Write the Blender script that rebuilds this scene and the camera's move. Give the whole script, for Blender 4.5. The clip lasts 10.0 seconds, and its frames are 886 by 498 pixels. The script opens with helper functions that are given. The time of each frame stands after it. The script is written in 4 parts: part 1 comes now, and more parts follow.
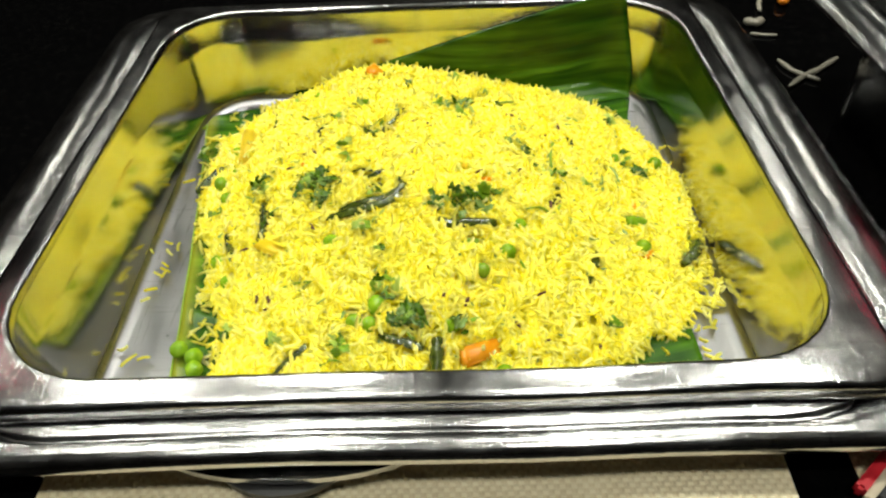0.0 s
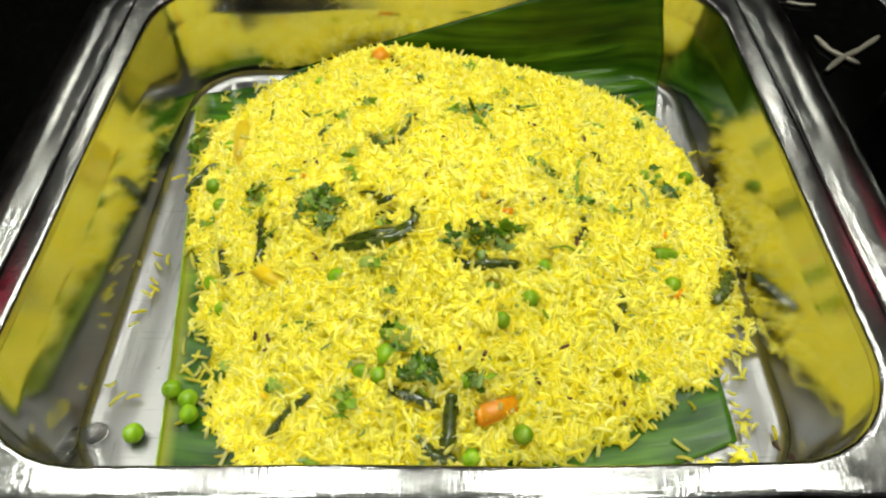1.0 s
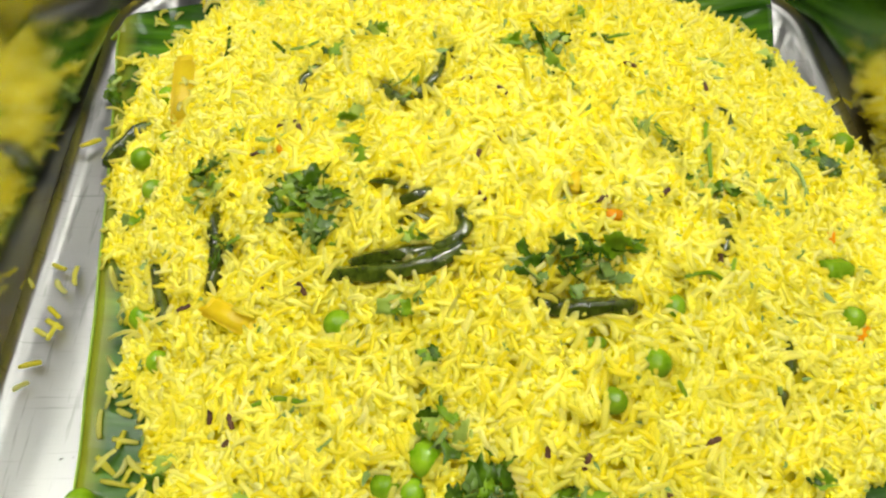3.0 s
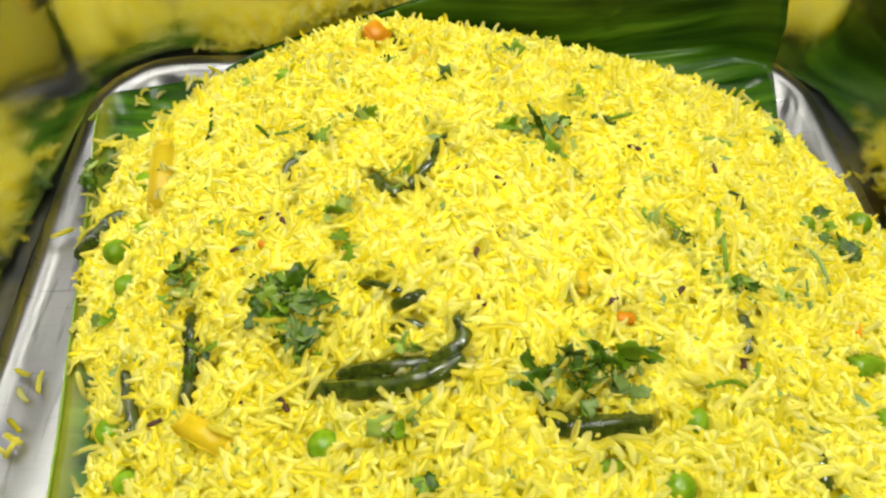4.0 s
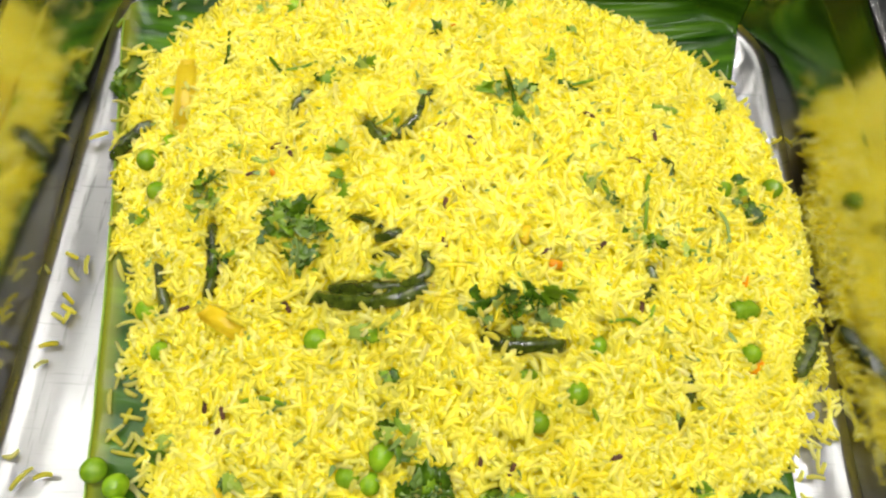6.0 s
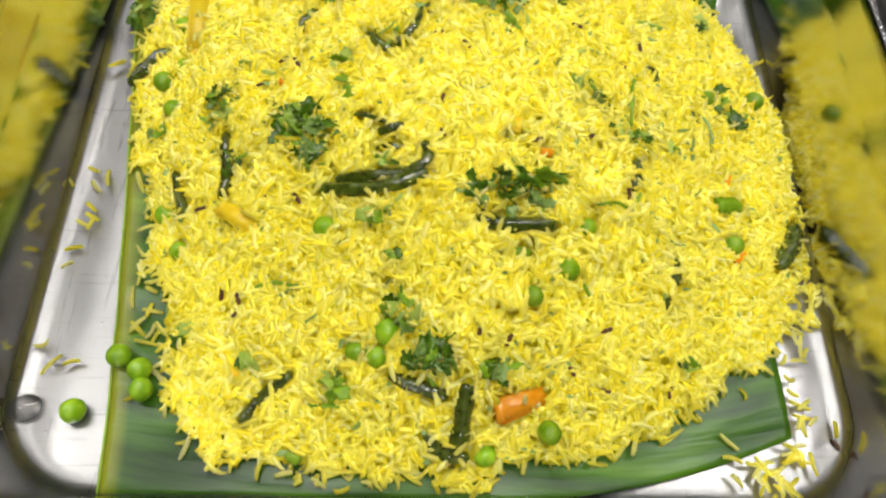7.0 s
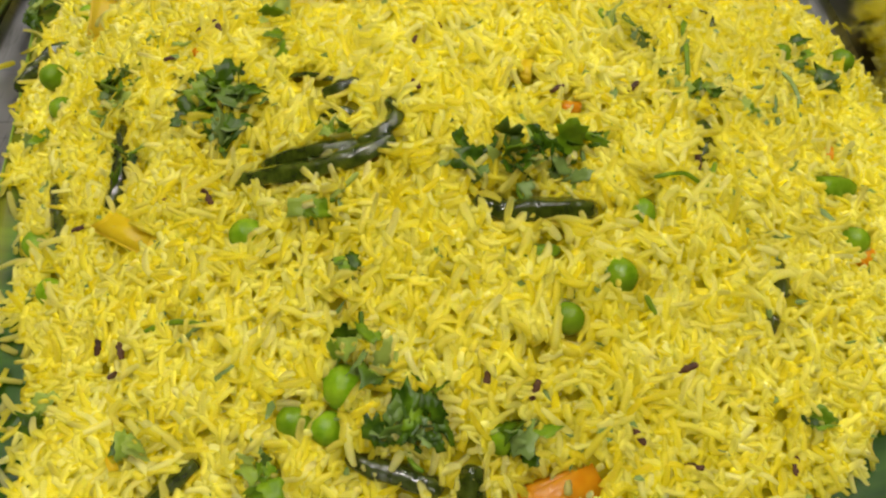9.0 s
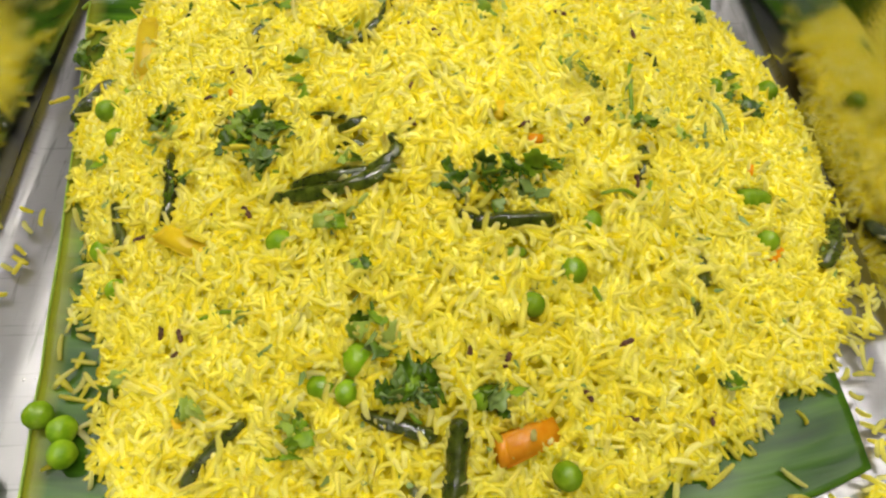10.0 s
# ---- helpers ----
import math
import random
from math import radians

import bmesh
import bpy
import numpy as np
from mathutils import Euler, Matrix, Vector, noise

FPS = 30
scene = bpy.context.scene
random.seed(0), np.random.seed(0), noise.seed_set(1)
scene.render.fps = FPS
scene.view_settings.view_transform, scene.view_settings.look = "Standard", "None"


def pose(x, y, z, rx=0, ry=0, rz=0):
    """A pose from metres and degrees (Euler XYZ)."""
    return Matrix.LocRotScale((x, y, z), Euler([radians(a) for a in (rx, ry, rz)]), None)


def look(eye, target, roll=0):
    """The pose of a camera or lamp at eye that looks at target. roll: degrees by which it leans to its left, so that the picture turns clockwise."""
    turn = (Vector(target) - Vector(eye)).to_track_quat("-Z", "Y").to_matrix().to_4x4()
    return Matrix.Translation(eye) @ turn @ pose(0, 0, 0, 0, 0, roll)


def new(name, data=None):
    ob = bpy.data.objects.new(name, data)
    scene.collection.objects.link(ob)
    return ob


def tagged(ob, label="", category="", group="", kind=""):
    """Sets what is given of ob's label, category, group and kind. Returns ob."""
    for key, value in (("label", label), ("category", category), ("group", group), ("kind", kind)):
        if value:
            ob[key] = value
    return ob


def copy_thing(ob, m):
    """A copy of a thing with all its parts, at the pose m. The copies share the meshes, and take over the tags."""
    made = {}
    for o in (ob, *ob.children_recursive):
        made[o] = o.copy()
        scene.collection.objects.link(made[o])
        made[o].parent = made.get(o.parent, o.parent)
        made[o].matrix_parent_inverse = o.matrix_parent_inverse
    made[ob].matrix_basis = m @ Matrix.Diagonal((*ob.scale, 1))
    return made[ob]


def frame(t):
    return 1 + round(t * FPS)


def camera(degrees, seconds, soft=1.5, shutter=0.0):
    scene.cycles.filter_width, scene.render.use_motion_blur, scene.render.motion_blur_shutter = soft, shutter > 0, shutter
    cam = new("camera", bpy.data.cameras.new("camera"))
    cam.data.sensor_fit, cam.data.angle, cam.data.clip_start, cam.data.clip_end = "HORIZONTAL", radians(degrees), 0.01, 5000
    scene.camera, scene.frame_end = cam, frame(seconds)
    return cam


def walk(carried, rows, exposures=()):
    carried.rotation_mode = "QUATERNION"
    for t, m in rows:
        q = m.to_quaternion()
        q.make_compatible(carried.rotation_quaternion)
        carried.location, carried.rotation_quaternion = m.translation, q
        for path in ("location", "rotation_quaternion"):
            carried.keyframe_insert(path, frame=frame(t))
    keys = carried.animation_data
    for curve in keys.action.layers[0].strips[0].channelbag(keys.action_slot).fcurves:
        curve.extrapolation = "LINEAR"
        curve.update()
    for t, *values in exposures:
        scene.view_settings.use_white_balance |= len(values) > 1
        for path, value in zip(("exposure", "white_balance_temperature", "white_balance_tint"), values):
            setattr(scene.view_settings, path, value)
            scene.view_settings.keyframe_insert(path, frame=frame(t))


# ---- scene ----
cam = camera(64.49, 10.0, soft=2.3)
PATH = [
    (0, (0.0149, -0.1551, 1.1378), (-0.0036, 0.9287, 0.1009), -2.48),
    (0.5, (0.0123, -0.1283, 1.1549), (-0.0048, 0.9021, 0.0650), -1.71),
    (1, (0.0034, -0.0914, 1.1577), (0.0058, 0.8486, -0.0112), -0.05),
    (1.5, (-0.0016, -0.0494, 1.1451), (0.0103, 0.8076, -0.0859), 0.47),
    (2, (-0.0112, -0.0230, 1.1184), (0.0108, 0.7945, -0.1390), 1.38),
    (2.2, (-0.0137, -0.0128, 1.1066), (0.0103, 0.7920, -0.1590), 1.35),
    (3.3, (-0.0217, 0.0149, 1.0761), (0.0325, 0.8141, -0.1921), 2.24),
    (3.5, (-0.0208, 0.0189, 1.0744), (0.0332, 0.8388, -0.1804), 1.90),
    (4, (-0.0202, 0.0320, 1.0752), (0.0414, 0.9140, -0.1365), 1.72),
    (4.5, (-0.0227, 0.0500, 1.0874), (0.0265, 0.9672, -0.0985), 1.55),
    (5, (-0.0229, 0.0549, 1.1113), (0.0103, 0.9242, -0.1106), 2.64),
    (5.5, (-0.0148, 0.0389, 1.1257), (0.0465, 0.7847, -0.1743), 6.24),
    (6, (-0.0172, 0.0273, 1.1292), (0.0695, 0.6610, -0.2276), 10.01),
    (6.2, (-0.0161, 0.0224, 1.1298), (0.0755, 0.6316, -0.2379), 10.61),
    (7.5, (-0.0130, -0.0436, 1.1250), (0.0518, 0.6750, -0.1901), 5.85),
    (8, (-0.0059, -0.0551, 1.1312), (0.0514, 0.7352, -0.1425), 3.95),
    (8.5, (-0.0022, -0.0195, 1.0807), (0.0293, 0.7854, -0.1846), 1.72),
    (9, (-0.0022, 0.0015, 1.0409), (0.0382, 0.8288, -0.2096), 1.56),
    (9.5, (-0.0005, 0.0015, 1.0439), (0.0486, 0.8266, -0.2079), 1.72),
    (10, (-0.0027, -0.0225, 1.0777), (0.0497, 0.8076, -0.1706), 1.60),
]
walk(cam, [(t, look(eye, target, roll)) for t, eye, target, roll in PATH], [(0, -0.04, 6500, 1), (0.5, -0.19, 6500, 0), (1, -0.35, 6500, -1), (2, -0.50, 6550, -1), (3.5, -0.32, 6500, 3), (4.5, -0.38, 6400, 5), (5, -0.27, 6300, 6), (6.2, -0.31, 6350, 8), (7.5, -0.49, 6350, 10), (8.2, -0.61, 6450, 10), (9, -0.87, 6650, 9), (10, -0.63, 6550, 11)])

# ---- world and light ----
RIM = 0.93          # top of the pan's flange
OPEN_W, OPEN_L = 0.328, 0.300   # opening of a two-thirds gastronorm pan
BASE = RIM - 0.064  # inner bottom of the pan
COUNTER = 0.832     # black stone counter
LEDGE = 0.897       # raised front ledge
CEIL = 2.7

world = bpy.data.worlds.new("world")
scene.world = world
world.use_nodes = True
world.node_tree.nodes["Background"].inputs[0].default_value = (0.9, 0.85, 0.8, 1)
world.node_tree.nodes["Background"].inputs[1].default_value = 0.008

# The last four, unseen, are added to lighten the far and side rims.
LAMP_PLACES = [(-1.05, 1.10), (-0.42, 1.20), (0.45, 1.20), (0.98, 0.90), (-0.92, 0.45), (-0.32, 0.42), (0.28, 0.42), (0.86, 0.42), (-0.50, -0.40), (0.40, -0.40), (-1.50, 2.30), (-0.55, 2.70), (0.55, 2.70), (1.60, 2.30)]
LAMP_WATTS = 5.4


# ---- materials ----
def material(name):
    m = bpy.data.materials.new(name)
    m.use_nodes = True
    nt = m.node_tree
    return m, nt, nt.nodes["Principled BSDF"]


def node(nt, kind, **values):
    n = nt.nodes.new(kind)
    for key, value in values.items():
        n.inputs[key.replace("_", " ")].default_value = value
    return n


def coords(nt, scale=(1, 1, 1)):
    tc = nt.nodes.new("ShaderNodeTexCoord")
    mp = nt.nodes.new("ShaderNodeMapping")
    mp.inputs["Scale"].default_value = scale
    nt.links.new(tc.outputs["Object"], mp.inputs["Vector"])
    return mp.outputs["Vector"]


def noise_tex(nt, vec, scale, detail=4.0, rough=0.55):
    n = node(nt, "ShaderNodeTexNoise", Scale=scale, Detail=detail, Roughness=rough)
    nt.links.new(vec, n.inputs["Vector"])
    return n.outputs["Fac"]


def ramp(nt, fac, stops):
    r = nt.nodes.new("ShaderNodeValToRGB")
    e = r.color_ramp.elements
    while len(e) < len(stops):
        e.new(0.5)
    for el, (p, c) in zip(e, stops):
        el.position = p
        el.color = (*c, 1) if len(c) == 3 else c
    nt.links.new(fac, r.inputs["Fac"])
    return r.outputs["Color"]


def mix(nt, fac, a, b, mode="MIX"):
    m = nt.nodes.new("ShaderNodeMix")
    m.data_type, m.blend_type = "RGBA", mode
    for sock, v in ((m.inputs["Factor"], fac), (m.inputs["A"], a), (m.inputs["B"], b)):
        if hasattr(v, "is_linked"):
            nt.links.new(v, sock)
        else:
            sock.default_value = v if isinstance(v, (int, float)) else (*v, 1)
    return m.outputs["Result"]


def bump(nt, bsdf, height, strength=0.3, distance=0.001):
    b = node(nt, "ShaderNodeBump", Strength=strength, Distance=distance)
    nt.links.new(height, b.inputs["Height"])
    nt.links.new(b.outputs["Normal"], bsdf.inputs["Normal"])
    return b


def steel(name, rough=(0.12, 0.3), dents=0.3, brushed=(1, 1, 1), tone=0.58, polish=0.0, wear=0.72):
    m, nt, b = material(name)
    b.inputs["Metallic"].default_value = 1.0
    big = noise_tex(nt, coords(nt), 14, 3)
    fine = noise_tex(nt, coords(nt, brushed), 420, 2)
    smear = noise_tex(nt, coords(nt, (1, 1, 1)), 60, 5, 0.7)
    col = ramp(nt, smear, [(0.3, (tone * 0.94,) * 3), (0.7, (tone, tone * 0.995, tone * 0.985))])
    hair = noise_tex(nt, coords(nt, (3, 70, 20)), 9, 3, 0.6)
    hair_too = noise_tex(nt, coords(nt, (60, 5, 20)), 8, 3, 0.6)
    lines = mix(nt, 1.0, ramp(nt, hair, [(0.30, (wear,) * 3), (0.40, (1.0,) * 3)]), ramp(nt, hair_too, [(0.30, (wear,) * 3), (0.40, (1.0,) * 3)]), "MULTIPLY")
    nt.links.new(mix(nt, 1.0, col, lines, "MULTIPLY"), b.inputs["Base Color"])
    r = node(nt, "ShaderNodeMapRange", From_Min=0.3, From_Max=0.7, To_Min=rough[0], To_Max=rough[1])
    nt.links.new(smear, r.inputs["Value"])
    nt.links.new(r.outputs["Result"], b.inputs["Roughness"])
    scratch = noise_tex(nt, coords(nt, (40, 3, 40)), 26, 2)
    across = noise_tex(nt, coords(nt, (5, 60, 30)), 22, 2)
    h = mix(nt, 0.25, mix(nt, 0.04, big, fine), mix(nt, 0.5, scratch, across))
    relief = bump(nt, b, h, dents, 0.002)
    if polish:
        b.inputs["Coat Weight"].default_value = polish
        b.inputs["Coat Roughness"].default_value = 0.10
        nt.links.new(relief.outputs["Normal"], b.inputs["Coat Normal"])
    return m


STEEL_WALL = steel("polished steel of the pan", (0.09, 0.16), 0.12, tone=0.57, wear=0.96)
STEEL_RIM = steel("worn rolled steel", (0.10, 0.22), 0.26, tone=0.46, polish=0.25)
STEEL_FRAME = steel("scratched frame steel", (0.10, 0.23), 0.30, tone=0.46, polish=0.25)
STEEL_BOTTOM = steel("brushed steel of the bottom", (0.27, 0.40), 0.15, (1, 12, 1), 0.30, 0.2)


def rice_material(name, lo, mid, hi, island=True):
    m, nt, b = material(name)
    if island:
        g = nt.nodes.new("ShaderNodeNewGeometry")
        col = ramp(nt, g.outputs["Random Per Island"], [(0.0, lo), (0.35, mid), (0.8, hi), (1.0, (0.83, 0.80, 0.32))])
    else:
        col = ramp(nt, noise_tex(nt, coords(nt), 300), [(0.3, lo), (0.7, mid)])
    zone = noise_tex(nt, coords(nt), 32, 3)
    tint = ramp(nt, zone, [(0.35, (0.98, 0.97, 0.80)), (0.62, (1.0, 1.0, 1.0))])
    final = mix(nt, 1.0, col, tint, "MULTIPLY")
    nt.links.new(final, b.inputs["Base Color"])
    trans = nt.nodes.new("ShaderNodeBsdfTranslucent")
    nt.links.new(final, trans.inputs["Color"])
    both = nt.nodes.new("ShaderNodeMixShader")
    both.inputs["Fac"].default_value = 0.30 if island else 0.15
    nt.links.new(b.outputs["BSDF"], both.inputs[1])
    nt.links.new(trans.outputs["BSDF"], both.inputs[2])
    nt.links.new(both.outputs["Shader"], nt.nodes["Material Output"].inputs["Surface"])
    b.inputs["Roughness"].default_value = 0.18
    b.inputs["Specular IOR Level"].default_value = 0.20
    b.subsurface_method = "BURLEY"
    b.inputs["Subsurface Weight"].default_value = 1.0
    b.inputs["Subsurface Radius"].default_value = (1.0, 0.93, 0.35)
    b.inputs["Subsurface Scale"].default_value = 0.009
    return m


RICE = rice_material("turmeric rice", (0.79, 0.695, 0.038), (0.80, 0.735, 0.100), (0.81, 0.77, 0.19))
# bed yellower than the grains: its colour imitates light bouncing in the gaps
RICE_BED = rice_material("packed rice tinted with gap light", (0.85, 0.72, 0.012), (0.86, 0.76, 0.03), (0.8, 0.6, 0.1), False)


def veg_material(name, dark, light, rough=0.28, scale=260, spec=0.5, sss=0.0, rough_bump=0.25, odd=None):
    m, nt, b = material(name)
    oi = nt.nodes.new("ShaderNodeObjectInfo")
    c = ramp(nt, noise_tex(nt, coords(nt), scale, 4), [(0.32, dark), (0.68, light)])
    if odd:
        pick = node(nt, "ShaderNodeMapRange", From_Min=0.5, From_Max=0.85)
        nt.links.new(oi.outputs["Random"], pick.inputs["Value"])
        c = mix(nt, pick.outputs["Result"], c, odd)
    v = node(nt, "ShaderNodeMapRange", To_Min=0.75, To_Max=1.2)
    nt.links.new(oi.outputs["Random"], v.inputs["Value"])
    hsv = node(nt, "ShaderNodeHueSaturation")
    nt.links.new(c, hsv.inputs["Color"])
    nt.links.new(v.outputs["Result"], hsv.inputs["Value"])
    nt.links.new(hsv.outputs["Color"], b.inputs["Base Color"])
    b.inputs["Roughness"].default_value = rough
    b.inputs["Specular IOR Level"].default_value = spec
    b.inputs["Subsurface Weight"].default_value = sss
    b.inputs["Subsurface Radius"].default_value = (0.002, 0.003, 0.0008)
    b.inputs["Subsurface Scale"].default_value = 0.5
    bump(nt, b, noise_tex(nt, coords(nt), scale * 2.2, 3), rough_bump, 0.0008)
    return m


PEA = veg_material("green pea skin", (0.15, 0.32, 0.006), (0.33, 0.53, 0.02), 0.16, 180, sss=0.2)
BEAN = veg_material("cooked green bean", (0.024, 0.040, 0.004), (0.10, 0.135, 0.012), 0.14, 330, spec=0.55, rough_bump=0.35)
BEAN.node_tree.nodes["Principled BSDF"].inputs["Coat Weight"].default_value = 1.0
BEAN.node_tree.nodes["Principled BSDF"].inputs["Coat Roughness"].default_value = 0.08
HERB = veg_material("chopped coriander leaf", (0.016, 0.052, 0.003), (0.125, 0.245, 0.008), 0.26, 240, 0.4, odd=(0.22, 0.32, 0.08))
HERB_PALE = veg_material("pale coriander stalk", (0.14, 0.29, 0.006), (0.29, 0.46, 0.015), 0.32, 240, 0.35, odd=(0.36, 0.46, 0.08))
CARROT = veg_material("boiled carrot", (0.78, 0.27, 0.006), (0.92, 0.42, 0.015), 0.22, 160, sss=0.1)
POTATO = veg_material("turmeric stained potato", (0.84, 0.58, 0.010), (0.92, 0.70, 0.02), 0.35, 160, sss=0.05)
CUMIN = veg_material("cumin seed", (0.05, 0.016, 0.005), (0.14, 0.05, 0.015), 0.5, 900)
SCRAP = veg_material("pale sprout shred", (0.20, 0.18, 0.14), (0.32, 0.30, 0.24), 0.4, 300)
CURRY = veg_material("orange curry", (0.45, 0.09, 0.006), (0.75, 0.25, 0.02), 0.22, 120)


def leaf_material():
    m, nt, b = material("banana leaf")
    at = nt.nodes.new("ShaderNodeAttribute")
    at.attribute_name = "vein"
    sep = nt.nodes.new("ShaderNodeSeparateXYZ")
    nt.links.new(at.outputs["Vector"], sep.inputs["Vector"])
    w = node(nt, "ShaderNodeTexNoise", Scale=1.0, Detail=3.0)
    w.noise_dimensions = "2D"
    mp = nt.nodes.new("ShaderNodeMapping")
    mp.inputs["Scale"].default_value = (3.0, 110.0, 1.0)
    nt.links.new(at.outputs["Vector"], mp.inputs["Vector"])
    nt.links.new(mp.outputs["Vector"], w.inputs["Vector"])
    broad = node(nt, "ShaderNodeTexNoise", Scale=1.0, Detail=2.0)
    mp2 = nt.nodes.new("ShaderNodeMapping")
    mp2.inputs["Scale"].default_value = (5.0, 34.0, 1.0)
    nt.links.new(at.outputs["Vector"], mp2.inputs["Vector"])
    nt.links.new(mp2.outputs["Vector"], broad.inputs["Vector"])
    c1 = ramp(nt, w.outputs["Fac"], [(0.3, (0.017, 0.058, 0.004)), (0.55, (0.056, 0.150, 0.007)), (0.75, (0.115, 0.250, 0.014))])
    c2 = ramp(nt, broad.outputs["Fac"], [(0.38, (0.52, 0.62, 0.5)), (0.60, (1.15, 1.1, 1.0))])
    edge = node(nt, "ShaderNodeMapRange", From_Min=0.0, From_Max=0.03, To_Min=0.75, To_Max=0.0)
    nt.links.new(sep.outputs["X"], edge.inputs["Value"])
    col = mix(nt, edge.outputs["Result"], mix(nt, 1.0, c1, c2, "MULTIPLY"), (0.36, 0.36, 0.03))
    nt.links.new(col, b.inputs["Base Color"])
    b.inputs["Roughness"].default_value = 0.26
    b.inputs["Specular IOR Level"].default_value = 0.28
    bump(nt, b, w.outputs["Fac"], 0.5, 0.0010)
    return m


LEAF = leaf_material()


def stone_material():
    m, nt, b = material("polished black stone")
    c = ramp(nt, noise_tex(nt, coords(nt), 180, 5, 0.7), [(0.5, (0.0012, 0.0012, 0.0013)), (0.85, (0.006, 0.0058, 0.0055))])
    nt.links.new(c, b.inputs["Base Color"])
    b.inputs["Roughness"].default_value = 0.07
    b.inputs["Specular IOR Level"].default_value = 0.15
    return m


STONE = stone_material()


def plain(name, lo, hi, rough, scale=40, metal=0.0):
    m, nt, b = material(name)
    nt.links.new(ramp(nt, noise_tex(nt, coords(nt), scale, 5, 0.65), [(0.3, lo), (0.7, hi)]), b.inputs["Base Color"])
    b.inputs["Roughness"].default_value = rough
    b.inputs["Metallic"].default_value = metal
    bump(nt, b, noise_tex(nt, coords(nt), scale * 5), 0.15, 0.001)
    return m


STRAND = plain("beige woven vinyl", (0.84, 0.73, 0.50), (0.92, 0.83, 0.60), 0.55, 90)
STRAND_DARK = plain("tan woven vinyl", (0.72, 0.60, 0.37), (0.85, 0.74, 0.50), 0.55, 90)
RED = plain("red card edge", (0.45, 0.01, 0.02), (0.62, 0.02, 0.035), 0.35, 60)
CREAM = plain("cream card", (0.5, 0.42, 0.3), (0.62, 0.54, 0.4), 0.6, 60)
BLACK_CARD = plain("black card", (0.006, 0.006, 0.006), (0.012, 0.012, 0.012), 0.5, 60)
WALL = plain("dark brown wall panel", (0.010, 0.008, 0.006), (0.022, 0.016, 0.012), 0.6, 3)
CEILING = plain("dark painted ceiling", (0.26, 0.25, 0.24), (0.32, 0.31, 0.29), 0.85, 4)
CARPET = plain("dark carpet", (0.012, 0.010, 0.009), (0.03, 0.024, 0.02), 0.95, 50)
HOUSING = plain("white lamp housing", (0.55, 0.55, 0.53), (0.62, 0.62, 0.6), 0.4, 20)
GLOW = bpy.data.materials.new("lamp diffuser")
GLOW.use_nodes = True
GLOW.node_tree.nodes["Principled BSDF"].inputs["Emission Color"].default_value = (1, 0.9, 0.78, 1)
GLOW.node_tree.nodes["Principled BSDF"].inputs["Emission Strength"].default_value = 20.0


# ---- mesh helpers ----
def mesh_of(name, verts, faces, mat, smooth=True):
    me = bpy.data.meshes.new(name)
    me.from_pydata([tuple(v) for v in verts], [], [tuple(f) for f in faces])
    me.materials.append(mat)
    if smooth:
        me.shade_smooth()
    me.update()
    return me


def part(name, me, parent, label=""):
    ob = new(name, me)
    ob.parent = parent
    return tagged(ob, label) if label else ob


def box(name, lo, hi, mat, bevel=0.0):
    bm = bmesh.new()
    bmesh.ops.create_cube(bm, size=1)
    for v in bm.verts:
        v.co = [lo[i] + (v.co[i] + 0.5) * (hi[i] - lo[i]) for i in range(3)]
    if bevel:
        bmesh.ops.bevel(bm, geom=bm.edges[:], offset=bevel, segments=2, affect="EDGES")
    me = bpy.data.meshes.new(name)
    bm.to_mesh(me)
    bm.free()
    me.materials.append(mat)
    return me


def ring(w, l, r, z, n=8):
    """A rounded rectangle of size w by l about (0, OPEN_L / 2)."""
    pts = []
    for k, (sx, sy) in enumerate(((1, -1), (1, 1), (-1, 1), (-1, -1))):
        cx, cy = sx * (w / 2 - r), sy * (l / 2 - r)
        for i in range(n + 1):
            a = radians(-90 + 90 * k + 90 * i / n)
            pts.append((cx + r * math.cos(a), OPEN_L / 2 + cy + r * math.sin(a), z))
        # a few points along the straight side, so that it can be dented a little
        nx = ((1, 1), (-1, 1), (-1, -1), (1, -1))[k]
        ex, ey = nx[0] * (w / 2 - r), nx[1] * (l / 2 - r)
        if k in (0, 2):
            s, e = pts[-1], (sx * w / 2, -sy * (l / 2 - r), z)
        else:
            s, e = pts[-1], (-sx * (w / 2 - r), OPEN_L / 2 + sy * l / 2, z)
        if k in (0, 2):
            e = (s[0], OPEN_L / 2 + (l / 2 - r if k == 0 else -(l / 2 - r)), z)
        for i in range(1, 8):
            f = i / 8
            pts.append(tuple(s[j] + (e[j] - s[j]) * f for j in range(3)))
    return pts


def lofted(name, rows, mat, cap=True, dent=0.0, close=False):
    """Rounded rectangles joined into one skin; rows of (outward offset, height, corner radius)."""
    verts, faces = [], []
    for off, z, r in rows:
        wide = max(0.0, off - 0.0215) * 1.5  # the frame is broader at its sides
        verts += ring(OPEN_W + 2 * (off + wide), OPEN_L + 2 * off, r, z)
    n = len(verts) // len(rows)
    if dent:
        verts = [(x + dent * noise.noise((x * 14, y * 14, 3)), y + dent * noise.noise((x * 14, y * 14, 9)), z + dent * noise.noise((x * 17, y * 17, 0.5))) for x, y, z in verts]
    for a in range(len(rows) - 1 + (1 if close else 0)):
        b = (a + 1) % len(rows)
        for i in range(n):
            j = (i + 1) % n
            faces.append((a * n + i, a * n + j, b * n + j, b * n + i))
    if cap:
        faces.append(tuple(range(n))[::-1])
    return mesh_of(name, verts, faces, mat)


# ---- the room ----
def slab(name, lo, hi, mat, label, category):
    return tagged(new(name, box(name, lo, hi, mat)), label, category, kind="structure")


